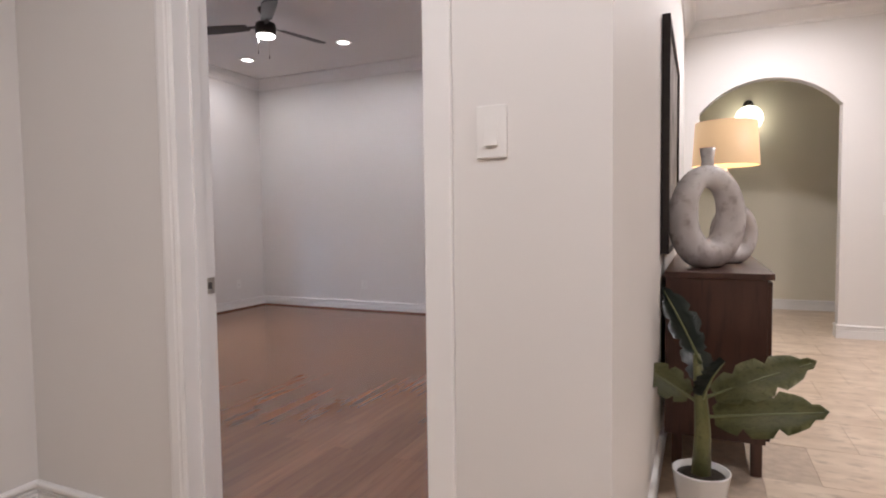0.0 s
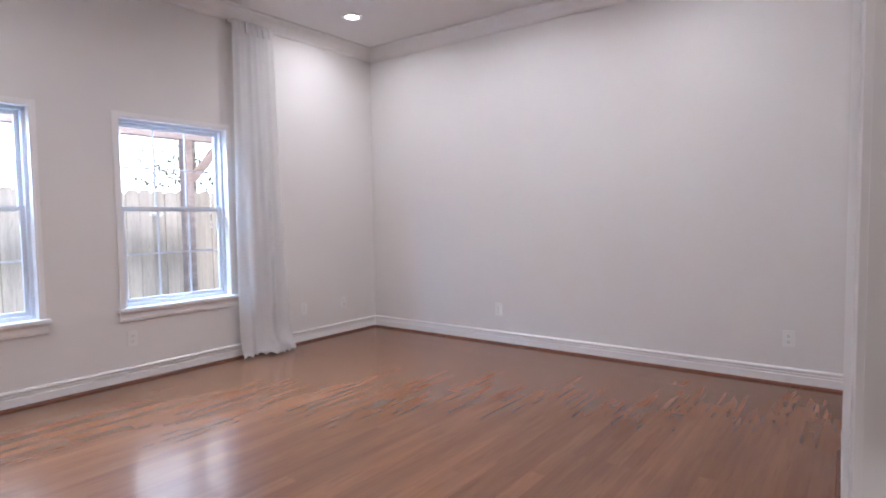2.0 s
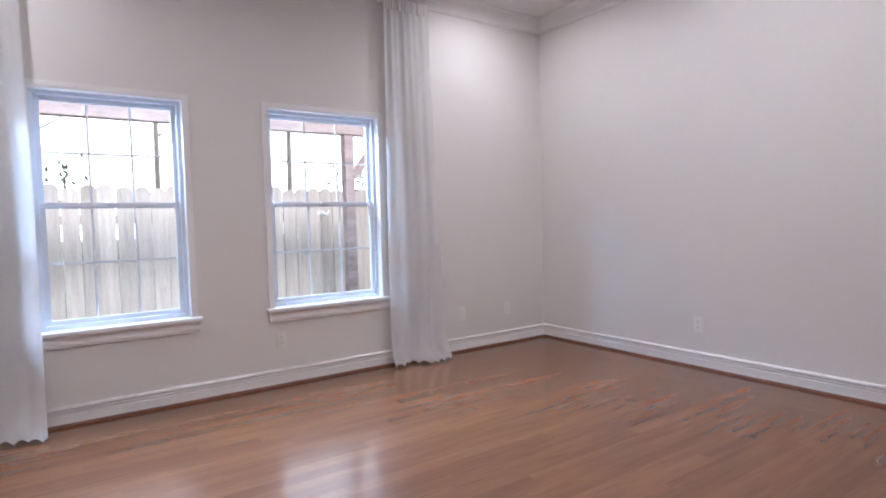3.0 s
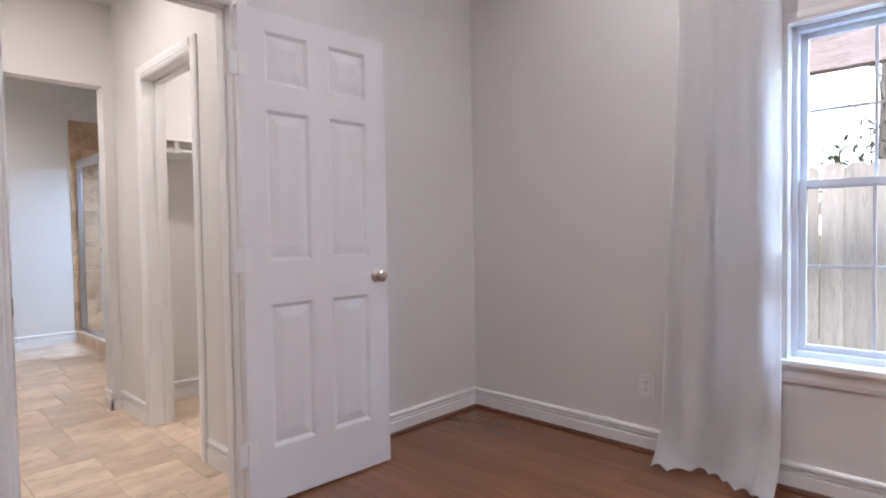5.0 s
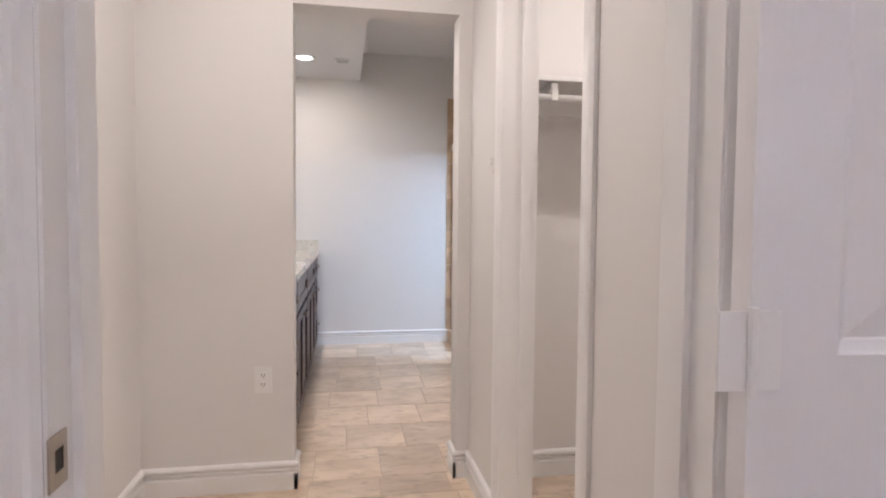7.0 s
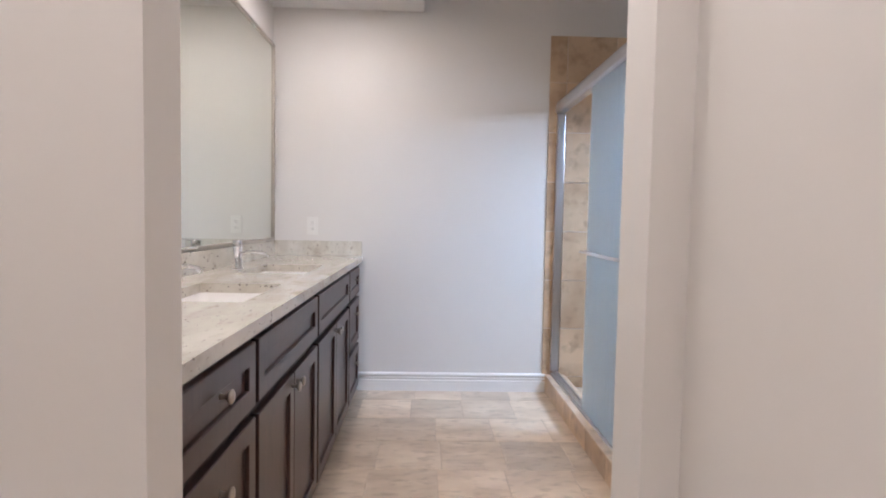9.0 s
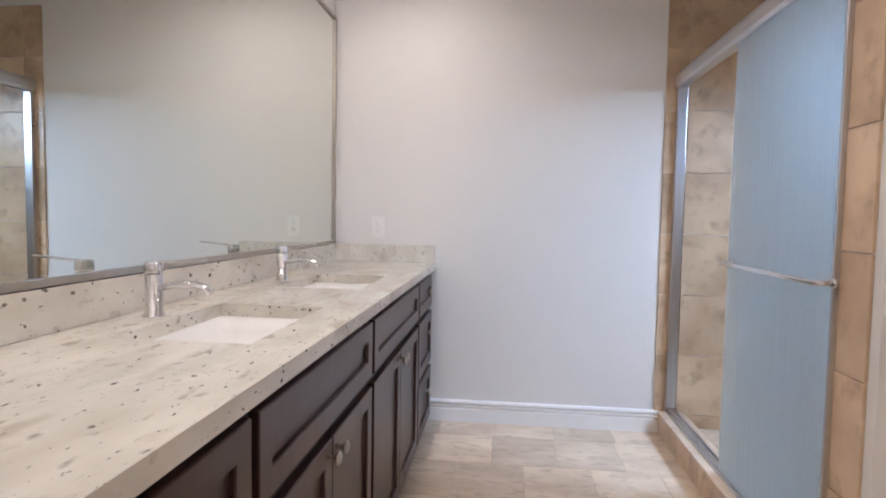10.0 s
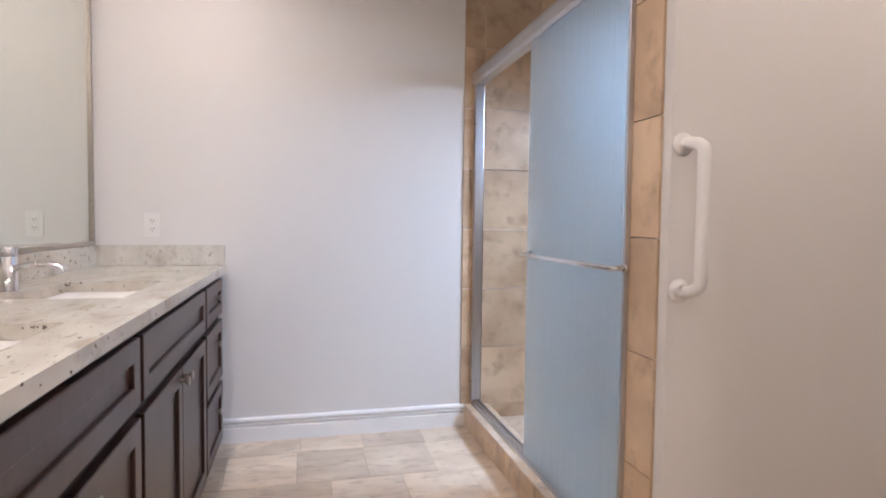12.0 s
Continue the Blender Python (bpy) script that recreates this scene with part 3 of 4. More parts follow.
# ---- curtains ----
def curtain(y0, y1, b0, b1, folds, seed, sweep):
    """A full-length pleated panel that puddles on the floor."""
    c = thing("curtain", "white full-length pleated curtain puddling on the floor", "curtain", (XW + .06, (y0 + y1) / 2, 0), "bedroom curtains")
    rnd = random.Random(seed)
    cols, rowsn = folds * 10, 40
    bm = bmesh.new()
    amp = [rnd.uniform(.6, 1.2) for _ in range(folds + 2)]
    grid = []
    ztop = 2.90
    for r in range(rowsn + 1):
        v = r / rowsn
        z = ztop * (1 - v) + .006
        g = []
        for q in range(cols + 1):
            u = q / cols
            k = int(u * folds)
            spread = v ** 1.6
            ya, yb = y0 * (1 - spread) + b0 * spread, y1 * (1 - spread) + b1 * spread
            y = ya + (yb - ya) * u + .012 * v * math.sin(v * 4 + u * 5 + seed)
            pleat = .005 * amp[k] * math.cos(2 * math.pi * u * folds) * (1 - v) ** 1.5
            broad = .020 * math.sin(2 * math.pi * (u * 2.3 + .12 * math.sin(2.5 * v + seed))) + .010 * math.sin(2 * math.pi * (u * 4.1 + .2 * v) + seed)
            x = pleat + broad * (.2 + .7 * v) + .03 * v
            if v > .93:
                w = (v - .93) / .07
                x += w * w * (.05 + .05 * math.sin(u * 7 + seed)) + w * sweep * .04 * u
            g.append(bm.verts.new((x, y - (y0 + y1) / 2, z if v < .985 else .006 + .02 * abs(math.sin(u * 23)))))
        grid.append(g)
    for r in range(rowsn):
        for q in range(cols):
            f = bm.faces.new((grid[r][q], grid[r][q + 1], grid[r + 1][q + 1], grid[r + 1][q]))
            f.smooth = True
    bmesh.ops.solidify(bm, geom=bm.faces[:], thickness=.003)
    part("cloth", bm, M_CLOTH, c)
    hd = bmesh.new()
    for k in range(folds):
        yy = y0 + (y1 - y0) * (k + .5) / folds - (y0 + y1) / 2
        bx(hd, -.02, .012, yy - .012, yy + .012, ztop - .09, ztop + .006, bevel=.006)
    part("pleat_heading", hd, M_CLOTH, c)
    part("track", boxes((-.05, -.022, y0 - .02 - (y0 + y1) / 2, y1 + .02 - (y0 + y1) / 2, ztop - .03, ztop), bevel=.004), M_TRIM, c, "white curtain track")


curtain(2.69, 3.10, 2.66, 3.20, 7, 3, 1)
curtain(.0, .40, -.10, .43, 7, 8, 1)


# ---- fittings ----
def outlet(m, label="white duplex wall outlet", gang=False):
    """A wall plate with two sockets, lying in its xz plane and facing -y."""
    o = thing("wall_outlet", label, "outlet", m=m, group="wall outlets")
    part("cover_plate", boxes((-.036, .036, -.006, 0, -.058, .058), bevel=.002), M_PLASTIC, o)
    for z in (-.02, .02):
        part("socket", boxes((-.017, .017, -.0085, -.0062, z - .0145, z + .0145), bevel=.003), M_PLASTIC, o)
        for x in (-.006, .006):
            part("slot", boxes((x - .0012, x + .0012, -.0091, -.0087, z - .001, z + .008)), M_SLOT, o)
        part("ground_hole", boxes((-.002, .002, -.0091, -.0087, z - .01, z - .006)), M_SLOT, o)
    part("plate_screw", lathe([(0, 0), (.003, 0), (.003, .001), (0, .0012)], 8, Matrix.Translation((0, -.006, 0)) @ Matrix.Rotation(radians(90), 4, "X")), M_PLASTIC, o)
    return o


for x in (-2.736, -.381):
    outlet(pose(x, YN, .325))
for y in (3.42, 3.942, 1.807, -.206):
    outlet(pose(XW, y, .33, 0, 0, 90))
outlet(pose(-1.883, -3.045, .482, 0, 0, 180))
outlet(pose(-1.659, -6.0, 1.09, 0, 0, 180))


def rocker_switch(m, s=1.0):
    o = thing("light_switch", "white rocker light switch on the wall", "switch", m=m)
    part("cover_plate", boxes((-.036, .036, -.006, 0, -.058, .058), bevel=.002), M_PLASTIC, o)
    part("switch_frame", boxes((-.018, .018, -.0072, -.0062, -.034, .034), bevel=.0004), M_PLASTIC, o)
    part("rocker", extrude([(.0075, -.031), (.0115, -.031), (.009, 0), (.0078, .031), (.0075, .031)], (-.0155, 0, 0), (.0155, 0, 0), out=(0, -1, 0)), M_PLASTIC, o)


rocker_switch(pose(.69, -.43, 1.325))
rocker_switch(pose(2.62, 4.585, 1.18))


def toggle_switch(x, y, z):
    o = thing("light_switch", "small white toggle on the passage wall", "switch", (x, y, z))
    part("toggle", boxes((0, .014, -.006, .006, .004, .03), bevel=.003), M_PLASTIC, o)
    part("screw_cap", boxes((0, .006, -.007, .007, -.028, -.016), bevel=.002), M_PLASTIC, o)


toggle_switch(-2.785, -2.66, 1.38)


def can_light(x, y, z, label="round recessed ceiling light switched on"):
    o = thing("ceiling_light", label, "ceiling light", (x, y, z), "recessed lights")
    part("trim_ring", lathe([(.062, -.001), (.092, -.001), (.090, -.007), (.068, -.010), (.062, -.006), (.062, -.001)], 28, caps=False), M_TRIM, o)
    part("lens", lathe([(0, -.003), (.0615, -.003), (.0615, -.0055), (0, -.0055)], 28), M_LAMP, o, "glowing frosted lens")


for cans, cz in (([(-3.75, -3.6)], H_BATH), (BED_CANS, H), (HALL_CANS, H_HALL), (BATH_CANS, Z_SOFFIT), (LIVING_CANS, H)):
    for cx, cy in cans:
        can_light(cx, cy, cz)


def ceiling_fan(x, y):
    f = thing("ceiling_fan", "dark bronze three-blade ceiling fan with a lit lamp", "ceiling fan", (x, y, 0))
    part("canopy", lathe([(0, H), (.065, H), (.062, H - .03), (.03, H - .055), (.015, H - .06), (0, H - .06)], 24), M_FANBLACK, f)
    part("downrod", lathe([(.012, H - .13), (.012, H - .055), (0, H - .055)], 12), M_FANBLACK, f)
    part("motor_housing", lathe([(0, 2.91), (.05, 2.905), (.085, 2.885), (.09, 2.86), (.09, 2.80), (.082, 2.785), (0, 2.785)], 28), M_FANBLACK, f)
    part("light_kit", lathe([(0, 2.785), (.078, 2.785), (.078, 2.770), (0, 2.770)], 28), M_LAMP, f, "glowing fan lamp")
    for k in range(3):
        a = 75 + 120 * k
        bm = bmesh.new()
        outline = [(.17, -.05), (.32, -.062), (.50, -.068), (.60, -.066), (.635, -.05), (.645, 0), (.635, .05), (.60, .062), (.50, .06), (.32, .052), (.17, .04)]
        top = [bm.verts.new((px, py, .004)) for px, py in outline]
        bot = [bm.verts.new((px, py, -.004)) for px, py in outline]
        bm.faces.new(top), bm.faces.new(bot[::-1])
        for q in range(len(outline)):
            bm.faces.new((top[q], bot[q], bot[(q + 1) % len(outline)], top[(q + 1) % len(outline)]))
        bm.transform(pose(0, 0, 2.865, 0, 0, a) @ pose(0, 0, 0, 12, 0, 0))
        blade = part("blade", bm, M_FANBLACK, f)
        ir = boxes((.08, .2, -.018, .018, -.006, -.001))
        ir.transform(pose(0, 0, 2.865, 0, 0, a) @ pose(0, 0, 0, 12, 0, 0))
        part("blade_iron", ir, M_FANBLACK, blade)
    for dx, dz in ((.07, .20), (-.05, .14)):
        ch = part("pull_chain", tube([(dx, -.04, 2.79), (dx, -.04, 2.79 - dz)], .0015, 6), M_NICKEL, f)
        part("chain_fob", lathe([(0, 2.79 - dz - .03), (.005, 2.79 - dz - .026), (.004, 2.79 - dz), (0, 2.79 - dz)], 10, Matrix.Translation((dx, -.04, 0))), M_FANBLACK, ch)


ceiling_fan(-2.425, 2.398)


def vent(x, y, z):
    v = thing("ceiling_vent", "small white ceiling vent with slats", "vent", (x, y, z))
    part("backing", boxes((-.05, .05, -.045, .045, -.002, -.0005)), M_SLOT, v)
    part("frame", boxes((-.065, -.048, -.06, .06, -.008, 0), (.048, .065, -.06, .06, -.008, 0), (-.048, .048, -.06, -.043, -.008, 0), (-.048, .048, .043, .06, -.008, 0)), M_TRIM, v)
    for k in range(4):
        yy = -.03 + .02 * k
        part("slat", boxes((-.048, .048, yy - .0025, yy + .0025, -.006, -.003)), M_TRIM, v)


vent(-2.21, -5.35, Z_SOFFIT)


# ---- passage closet ----
def closet_shelf():
    s = thing("closet_shelf", "white closet shelf above a hanging rail", "shelf", (0, 0, 0))
    part("board", boxes((XW + .005, -2.91, -2.995, -2.70, 1.725, 1.745), bevel=.002), M_TRIM, s)
    part("cleat", boxes((XW + .005, -2.91, -2.999, -2.98, 1.64, 1.722)), M_TRIM, s)
    part("rail", tube([(XW + .01, -2.735, 1.665), (-2.91, -2.735, 1.665)], .015, 12), M_TRIM, s, "white hanging rail")
    for x in (-3.05, -3.7):
        part("bracket", boxes((x - .014, x + .014, -2.98, -2.72, 1.70, 1.722), (x - .014, x + .014, -2.753, -2.717, 1.652, 1.70), bevel=.003), M_PLASTIC, s)


closet_shelf()


# ---- bathroom ----
CT, XF = .896, -1.955


def front(name, parent, y0, y1, z0, z1, knobs):
    """A recessed-panel cabinet front facing -x, with its round knobs."""
    fr = .055
    a, b = XF - .019, XF
    bm = bmesh.new()
    e = .0025
    rings = []
    for x, q in ((b, 0), (a + e, 0), (a, e), (a, fr - e), (a + e, fr), (a + .012, fr + .001), (b - .002, fr + .001)):
        rings.append([bm.verts.new((x, y, z)) for y, z in ((y0 + q, z0 + q), (y1 - q, z0 + q), (y1 - q, z1 - q), (y0 + q, z1 - q))])
    for p, q in zip(rings, rings[1:] + rings[:1]):
        for k in range(4):
            bm.faces.new((p[k], p[(k + 1) % 4], q[(k + 1) % 4], q[k]))
    bmesh.ops.recalc_face_normals(bm, faces=bm.faces)
    f = part(name, bm, M_ESPRESSO, parent)
    part("recessed_panel", boxes((a + .011, b - .003, y0 + fr + .0012, y1 - fr - .0012, z0 + fr + .0012, z1 - fr - .0012)), M_ESPRESSO, f)
    for ky, kz in knobs:
        prof = [(0, 0), (.008, 0), (.0065, .004), (.005, .012), (.009, .017), (.0155, .021), (.0165, .025), (.013, .0285), (0, .03)]
        part("knob", lathe(prof, 20, Matrix.Translation((a, ky, kz)) @ Matrix.Rotation(radians(-90), 4, "Y")), M_NICKEL, f, "satin nickel round knob")


def cabinet(y0, y1, kind):
    c = thing("vanity_cabinet", "espresso wood vanity %s unit with nickel knobs" % ("drawer" if kind == "drawers" else "sink"), "cabinet", (0, 0, 0), "vanity units")
    # near-black carcass and toe kick: shade of the gaps put into their colour
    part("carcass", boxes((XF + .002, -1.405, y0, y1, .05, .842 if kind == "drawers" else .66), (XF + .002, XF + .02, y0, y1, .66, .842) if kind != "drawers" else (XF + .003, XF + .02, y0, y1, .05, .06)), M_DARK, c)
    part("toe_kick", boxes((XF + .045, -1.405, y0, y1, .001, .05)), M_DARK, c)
    g = .014
    ya, yb = y0 + g, y1 - g
    ym = (ya + yb) / 2
    if kind == "drawers":
        for z0, z1 in ((.664, .832), (.356, .636), (.045, .328)):
            front("drawer_front", c, ya, yb, z0, z1, [(ym, (z0 + z1) / 2 + (.02 if z1 - z0 < .2 else .06))])
    else:
        front("false_front", c, ya, yb, .664, .832, [])
        front("cabinet_door", c, ya, ym - .002, .045, .632, [(ym - .032, .595)])
        front("cabinet_door", c, ym + .002, yb, .045, .632, [(ym + .032, .595)])


for y0, y1, kind in ((-3.705, -3.168, "drawers"), (-4.545, -3.705, "sinks"), (-5.50, -4.545, "sinks"), (-5.985, -5.50, "drawers")):
    cabinet(y0, y1, kind)

SINKS = [(-4.39, -3.92), (-5.25, -4.79)]
SX0, SX1 = -1.865, -1.56


def worktop():
    t = thing("countertop", "polished white granite vanity countertop with dark specks", "countertop", (0, 0, 0))
    x0, x1 = -1.99, -1.402
    z0, z1 = CT - .036, CT
    bs = [(x0, SX0, -5.995, -3.168, z0, z1), (SX1, x1, -5.995, -3.168, z0, z1)]
    ys = [-3.168]
    for a, b in SINKS:
        ys += [b, a]
    ys.append(-5.995)
    for k in range(0, len(ys), 2):
        bs.append((SX0, SX1, ys[k + 1], ys[k], z0, z1))
    bm = boxes(*bs)
    bmesh.ops.remove_doubles(bm, verts=bm.verts, dist=.0005)
    part("slab", bm, M_GRANITE, t)
    part("backsplash", boxes((-1.422, -1.402, -5.995, -3.168, CT + .0005, .994), bevel=.002), M_GRANITE, t)
    part("side_splash", boxes((-1.985, -1.4225, -5.998, -5.978, CT + .0005, .994), bevel=.002), M_GRANITE, t)


worktop()


def sink(y0, y1):
    s = thing("sink", "white rectangular undermount ceramic sink", "sink", (0, 0, 0), "vanity sinks")
    bm = bmesh.new()
    rings = []
    for inset, z in ((-.012, CT - .037), (0.0, CT - .0375), (.012, CT - .075), (.03, CT - .125), (.06, CT - .145), (.12, CT - .15)):
        x0, x1, a, b = SX0 + inset, SX1 - inset, y0 + inset, y1 - inset
        r = .03
        ring = []
        for cx, cy, st in ((x1 - r, b - r, 0), (x0 + r, b - r, 90), (x0 + r, a + r, 180), (x1 - r, a + r, 270)):
            for k in range(5):
                t = radians(st + 22.5 * k)
                ring.append(bm.verts.new((cx + r * math.cos(t), cy + r * math.sin(t), z)))
        rings.append(ring)
    n = len(rings[0])
    for p, q in zip(rings, rings[1:]):
        for k in range(n):
            bm.faces.new((p[k], p[(k + 1) % n], q[(k + 1) % n], q[k])).smooth = True
    bm.faces.new(rings[-1])
    part("basin", bm, M_CERAMIC, s)
    part("drain", lathe([(0, 0), (.022, 0), (.022, .003), (.014, .005), (0, .004)], 20, Matrix.Translation(((SX0 + SX1) / 2, (y0 + y1) / 2, CT - .1495))), M_CHROME, s, "chrome drain")


for a, b in SINKS:
    sink(a, b)


def faucet(x, y):
    f = thing("faucet", "chrome single-lever basin faucet", "faucet", (x, y, CT), "vanity faucets")
    part("body", lathe([(0, 0), (.027, 0), (.027, .005), (.0215, .008), (.0215, .105), (.020, .108), (0, .108)], 28), M_CHROME, f)
    part("lever_cap", lathe([(0, .110), (.0215, .110), (.0225, .114), (.0225, .133), (.019, .138), (0, .139)], 28), M_CHROME, f)
    sp = bmesh.new()
    prev = None
    path = [(-.012, .072, .014), (-.06, .083, .013), (-.10, .083, .012), (-.135, .076, .011), (-.15, .066, .010)]
    for px, pz, h in path:
        ring = [sp.verts.new((px, sy * .014, pz + sz * h * .6)) for sy, sz in ((-1, -1), (1, -1), (1, 1), (-1, 1))]
        if prev:
            for k in range(4):
                sp.faces.new((prev[k], prev[(k + 1) % 4], ring[(k + 1) % 4], ring[k])).smooth = True
        else:
            sp.faces.new(ring)
        prev = ring
    sp.faces.new(prev[::-1])
    bmesh.ops.recalc_face_normals(sp, faces=sp.faces)
    part("spout", sp, M_CHROME, f)
    lv = boxes((-.125, .0, -.008, .008, -.003, .003), bevel=.0025)
    lv.transform(pose(-.012, 0, .136, 0, 4, 0))
    part("lever", lv, M_CHROME, f)


faucet(-1.505, -4.16)
faucet(-1.51, -4.965)


def mirror():
    m = thing("wall_mirror", "large frameless-look wall mirror with a thin metal frame", "mirror", (0, 0, 0))
    y0, y1, z0, z1, f = -5.965, -3.25, .998, 2.245, .016
    part("glass", boxes((-1.412, -1.404, y0 + f, y1 - f, z0 + f, z1 - f)), M_MIRROR, m)
    xa, xb = -1.422, -1.402
    part("frame", boxes((xa, xb, y0, y0 + f, z0, z1), (xa, xb, y1 - f, y1, z0, z1), (xa, xb, y0 + f, y1 - f, z0, z0 + f), (xa, xb, y0 + f, y1 - f, z1 - f, z1)), M_NICKEL, m, "thin brushed metal frame")


mirror()


def grab_bar(x, y, z0, z1):
    g = thing("grab_bar", "white enamelled vertical grab bar", "grab bar", m=pose(x, y, 0, 0, 0, 90))
    d = .085
    pts = [(0.002, 0, z0), (.025, 0, z0)]
    for k in range(7):
        t = radians(15 * k)
        pts.append((.025 + (d - .025) * math.sin(t), 0, z0 + .027 * (1 - math.cos(t))))
    for k in range(7):
        t = radians(90 - 15 * k)
        pts.append((.025 + (d - .025) * math.sin(t), 0, z1 - .027 * (1 - math.cos(t))))
    pts += [(.025, 0, z1), (.002, 0, z1)]
    part("bar", tube(pts, .016, 14), M_PLASTIC, g)
    for z in (z0, z1):
        part("flange", lathe([(0, .001), (.03, .001), (.03, .004), (.022, .010), (.016, .012), (0, .012)], 24, Matrix.Translation((0, 0, z)) @ Matrix.Rotation(radians(90), 4, "Y")), M_PLASTIC, g)


grab_bar(-3.312, -4.31, .95, 1.328)


def shower():
    # curb, tray, tiled walls
    e = thing("shower_enclosure", "aluminium sliding shower enclosure with rain glass panels", "shower", (0, 0, 0))
    ya, yb = -4.475, -5.992
    part("head_rail", extrude([(-.022, 0), (.022, 0), (.03, .015), (.03, .055), (.02, .075), (-.02, .075), (-.028, .055), (-.028, .015)], (-3.275, yb, 1.855), (-3.275, ya, 1.855)), M_ALU, e, "brushed aluminium head rail")
    part("bottom_track", extrude([(-.025, 0), (.025, 0), (.025, .012), (.012, .012), (.010, .028), (.002, .028), (0, .01), (-.012, .01), (-.014, .022), (-.025, .022)], (-3.285, yb, .121), (-3.285, ya, .121)), M_ALU, e)
    for y0, y1 in ((yb, yb + .03), (ya - .012, ya)):
        part("wall_jamb", boxes((-3.305, -3.255, y0, y1, .15, 1.853), bevel=.003), M_ALU, e)
    for z in (.25, 1.0, 1.65):
        part("jamb_screw", lathe([(0, 0), (.005, 0), (.004, .002), (0, .003)], 8, Matrix.Translation((-3.255, yb + .015, z)) @ Matrix.Rotation(radians(90), 4, "Y")), M_SLOT, e)
    for x, y0, y1 in ((-3.262, -5.215, -4.495), (-3.296, -5.19, -4.51)):
        g = part("sliding_panel", boxes((x - .003, x + .003, y0, y1, .148, 1.86)), M_FROST, e, "frosted rain glass sliding panel")
    tb = part("towel_bar", tube([(-3.258, -5.165, .995), (-3.215, -5.165, .995), (-3.208, -5.155, .995), (-3.208, -4.485, .995), (-3.215, -4.475, .995), (-3.258, -4.475, .995)], .0085, 10), M_CHROME, e, "chrome towel bar")
    for y in (-5.165, -4.475):
        part("mount", lathe([(0, 0), (.016, 0), (.016, .006), (.01, .012), (0, .012)], 16, Matrix.Translation((-3.259, y, .995)) @ Matrix.Rotation(radians(90), 4, "Y")), M_CHROME, tb)
    v = thing("shower_valve", "brushed metal shower valve with a lever", "valve", (-3.86, -5.992, 1.36))
    part("escutcheon", lathe([(0, 0), (.07, 0), (.068, .006), (.03, .012), (.022, .04), (0, .042)], 24, Matrix.Rotation(radians(-90), 4, "X")), M_NICKEL, v)
    part("lever", tube([(0, .035, 0), (.02, .045, .07), (.025, .045, .11)], .008, 8), M_NICKEL, v)


shower()
setting("shower_tray", boxes((XW, -3.36, -5.992, -4.478, -.01, .03)), M_GROUT, "pale shower floor", "floor")
# unseen window: only a frame, high on the solid outer wall, round the added lamp
sw = tagged(new("window_standin"), "unseen shower window, a bare frame on the solid wall", "window", "", "structure")
part("window_frame", boxes((XW + .001, XW + .03, -5.29, -5.25, 1.41, 2.09), (XW + .001, XW + .03, -4.65, -4.61, 1.41, 2.09), (XW + .001, XW + .03, -5.25, -4.65, 1.41, 1.45), (XW + .001, XW + .03, -5.25, -4.65, 2.05, 2.09)), M_VINYL, sw)


# ---- living room ----
def sideboard():
    c = thing("sideboard", "dark walnut sideboard standing against the wall", "sideboard", (0, 0, 0))
    x0, x1, y0, y1 = .972, 1.396, 1.08, 2.62
    part("body", boxes((x0, x1 - .02, y0 + .01, y1 - .01, .15, .86), bevel=.003), M_WALNUT, c)
    part("top", boxes((x0 - .004, x1 + .004, y0, y1, .8605, .887), bevel=.003), M_WALNUT, c)
    for k in range(3):
        a = y0 + .02 + k * .503
        part("cabinet_door", boxes((x1 - .0195, x1 - .003, a, a + .495, .165, .85), bevel=.002), M_WALNUT, c)
    for x in (x0 + .03, x1 - .075):
        for y in (y0 + .03, y1 - .075):
            part("leg", boxes((x, x + .045, y, y + .045, 0, .1495), bevel=.004), M_WALNUT, c)


sideboard()


def ring_vase(x, y, z, h, turn, tall=True):
    """A flattened ring-shaped vase with a short neck, one body."""
    bm = bmesh.new()
    rx, rz = .36 * h * (.62 if tall else .8), (.37 if tall else .40) * h
    n, s = 40, 14
    rings = []
    for k in range(n):
        t = 2 * math.pi * k / n
        w = 1.0 + .35 * (1 - math.sin(t)) / 2
        tr, td = .092 * h * w, .10 * h * w
        c = Vector((rx * .95 * math.cos(t), 0, rz * .84 * math.sin(t)))
        o = Vector((math.cos(t), 0, math.sin(t)))
        rings.append([bm.verts.new(c + o * (tr * math.cos(2 * math.pi * q / s)) + Vector((0, td * math.sin(2 * math.pi * q / s), 0))) for q in range(s)])
    for k in range(n):
        a, b = rings[k], rings[(k + 1) % n]
        for q in range(s):
            bm.faces.new((a[q], a[(q + 1) % s], b[(q + 1) % s], b[q])).smooth = True
    low = min(v.co.z for v in bm.verts)
    high = max(v.co.z for v in bm.verts)
    for v in bm.verts:
        v.co.z = max(v.co.z, low + .02 * h)
    low += .02 * h
    neck = lathe([(.05 * h, high - .05 * h), (.045 * h, high + .03 * h), (.06 * h, high + .13 * h), (.05 * h, high + .13 * h), (.035 * h, high + .04 * h)], 20)
    me = bpy.data.meshes.new("neck")
    neck.to_mesh(me)
    neck.free()
    bm.from_mesh(me)
    bpy.data.meshes.remove(me)
    bmesh.ops.recalc_face_normals(bm, faces=bm.faces)
    bm.transform(Matrix.Translation((0, 0, -low)))
    o = new("vase", mesh_of("vase", bm, M_VASE))
    o.matrix_world = pose(x, y, z, 0, 0, turn)
    tagged(o, "glazed grey-white ring-shaped ceramic vase on the sideboard", "vase", "sideboard vases")


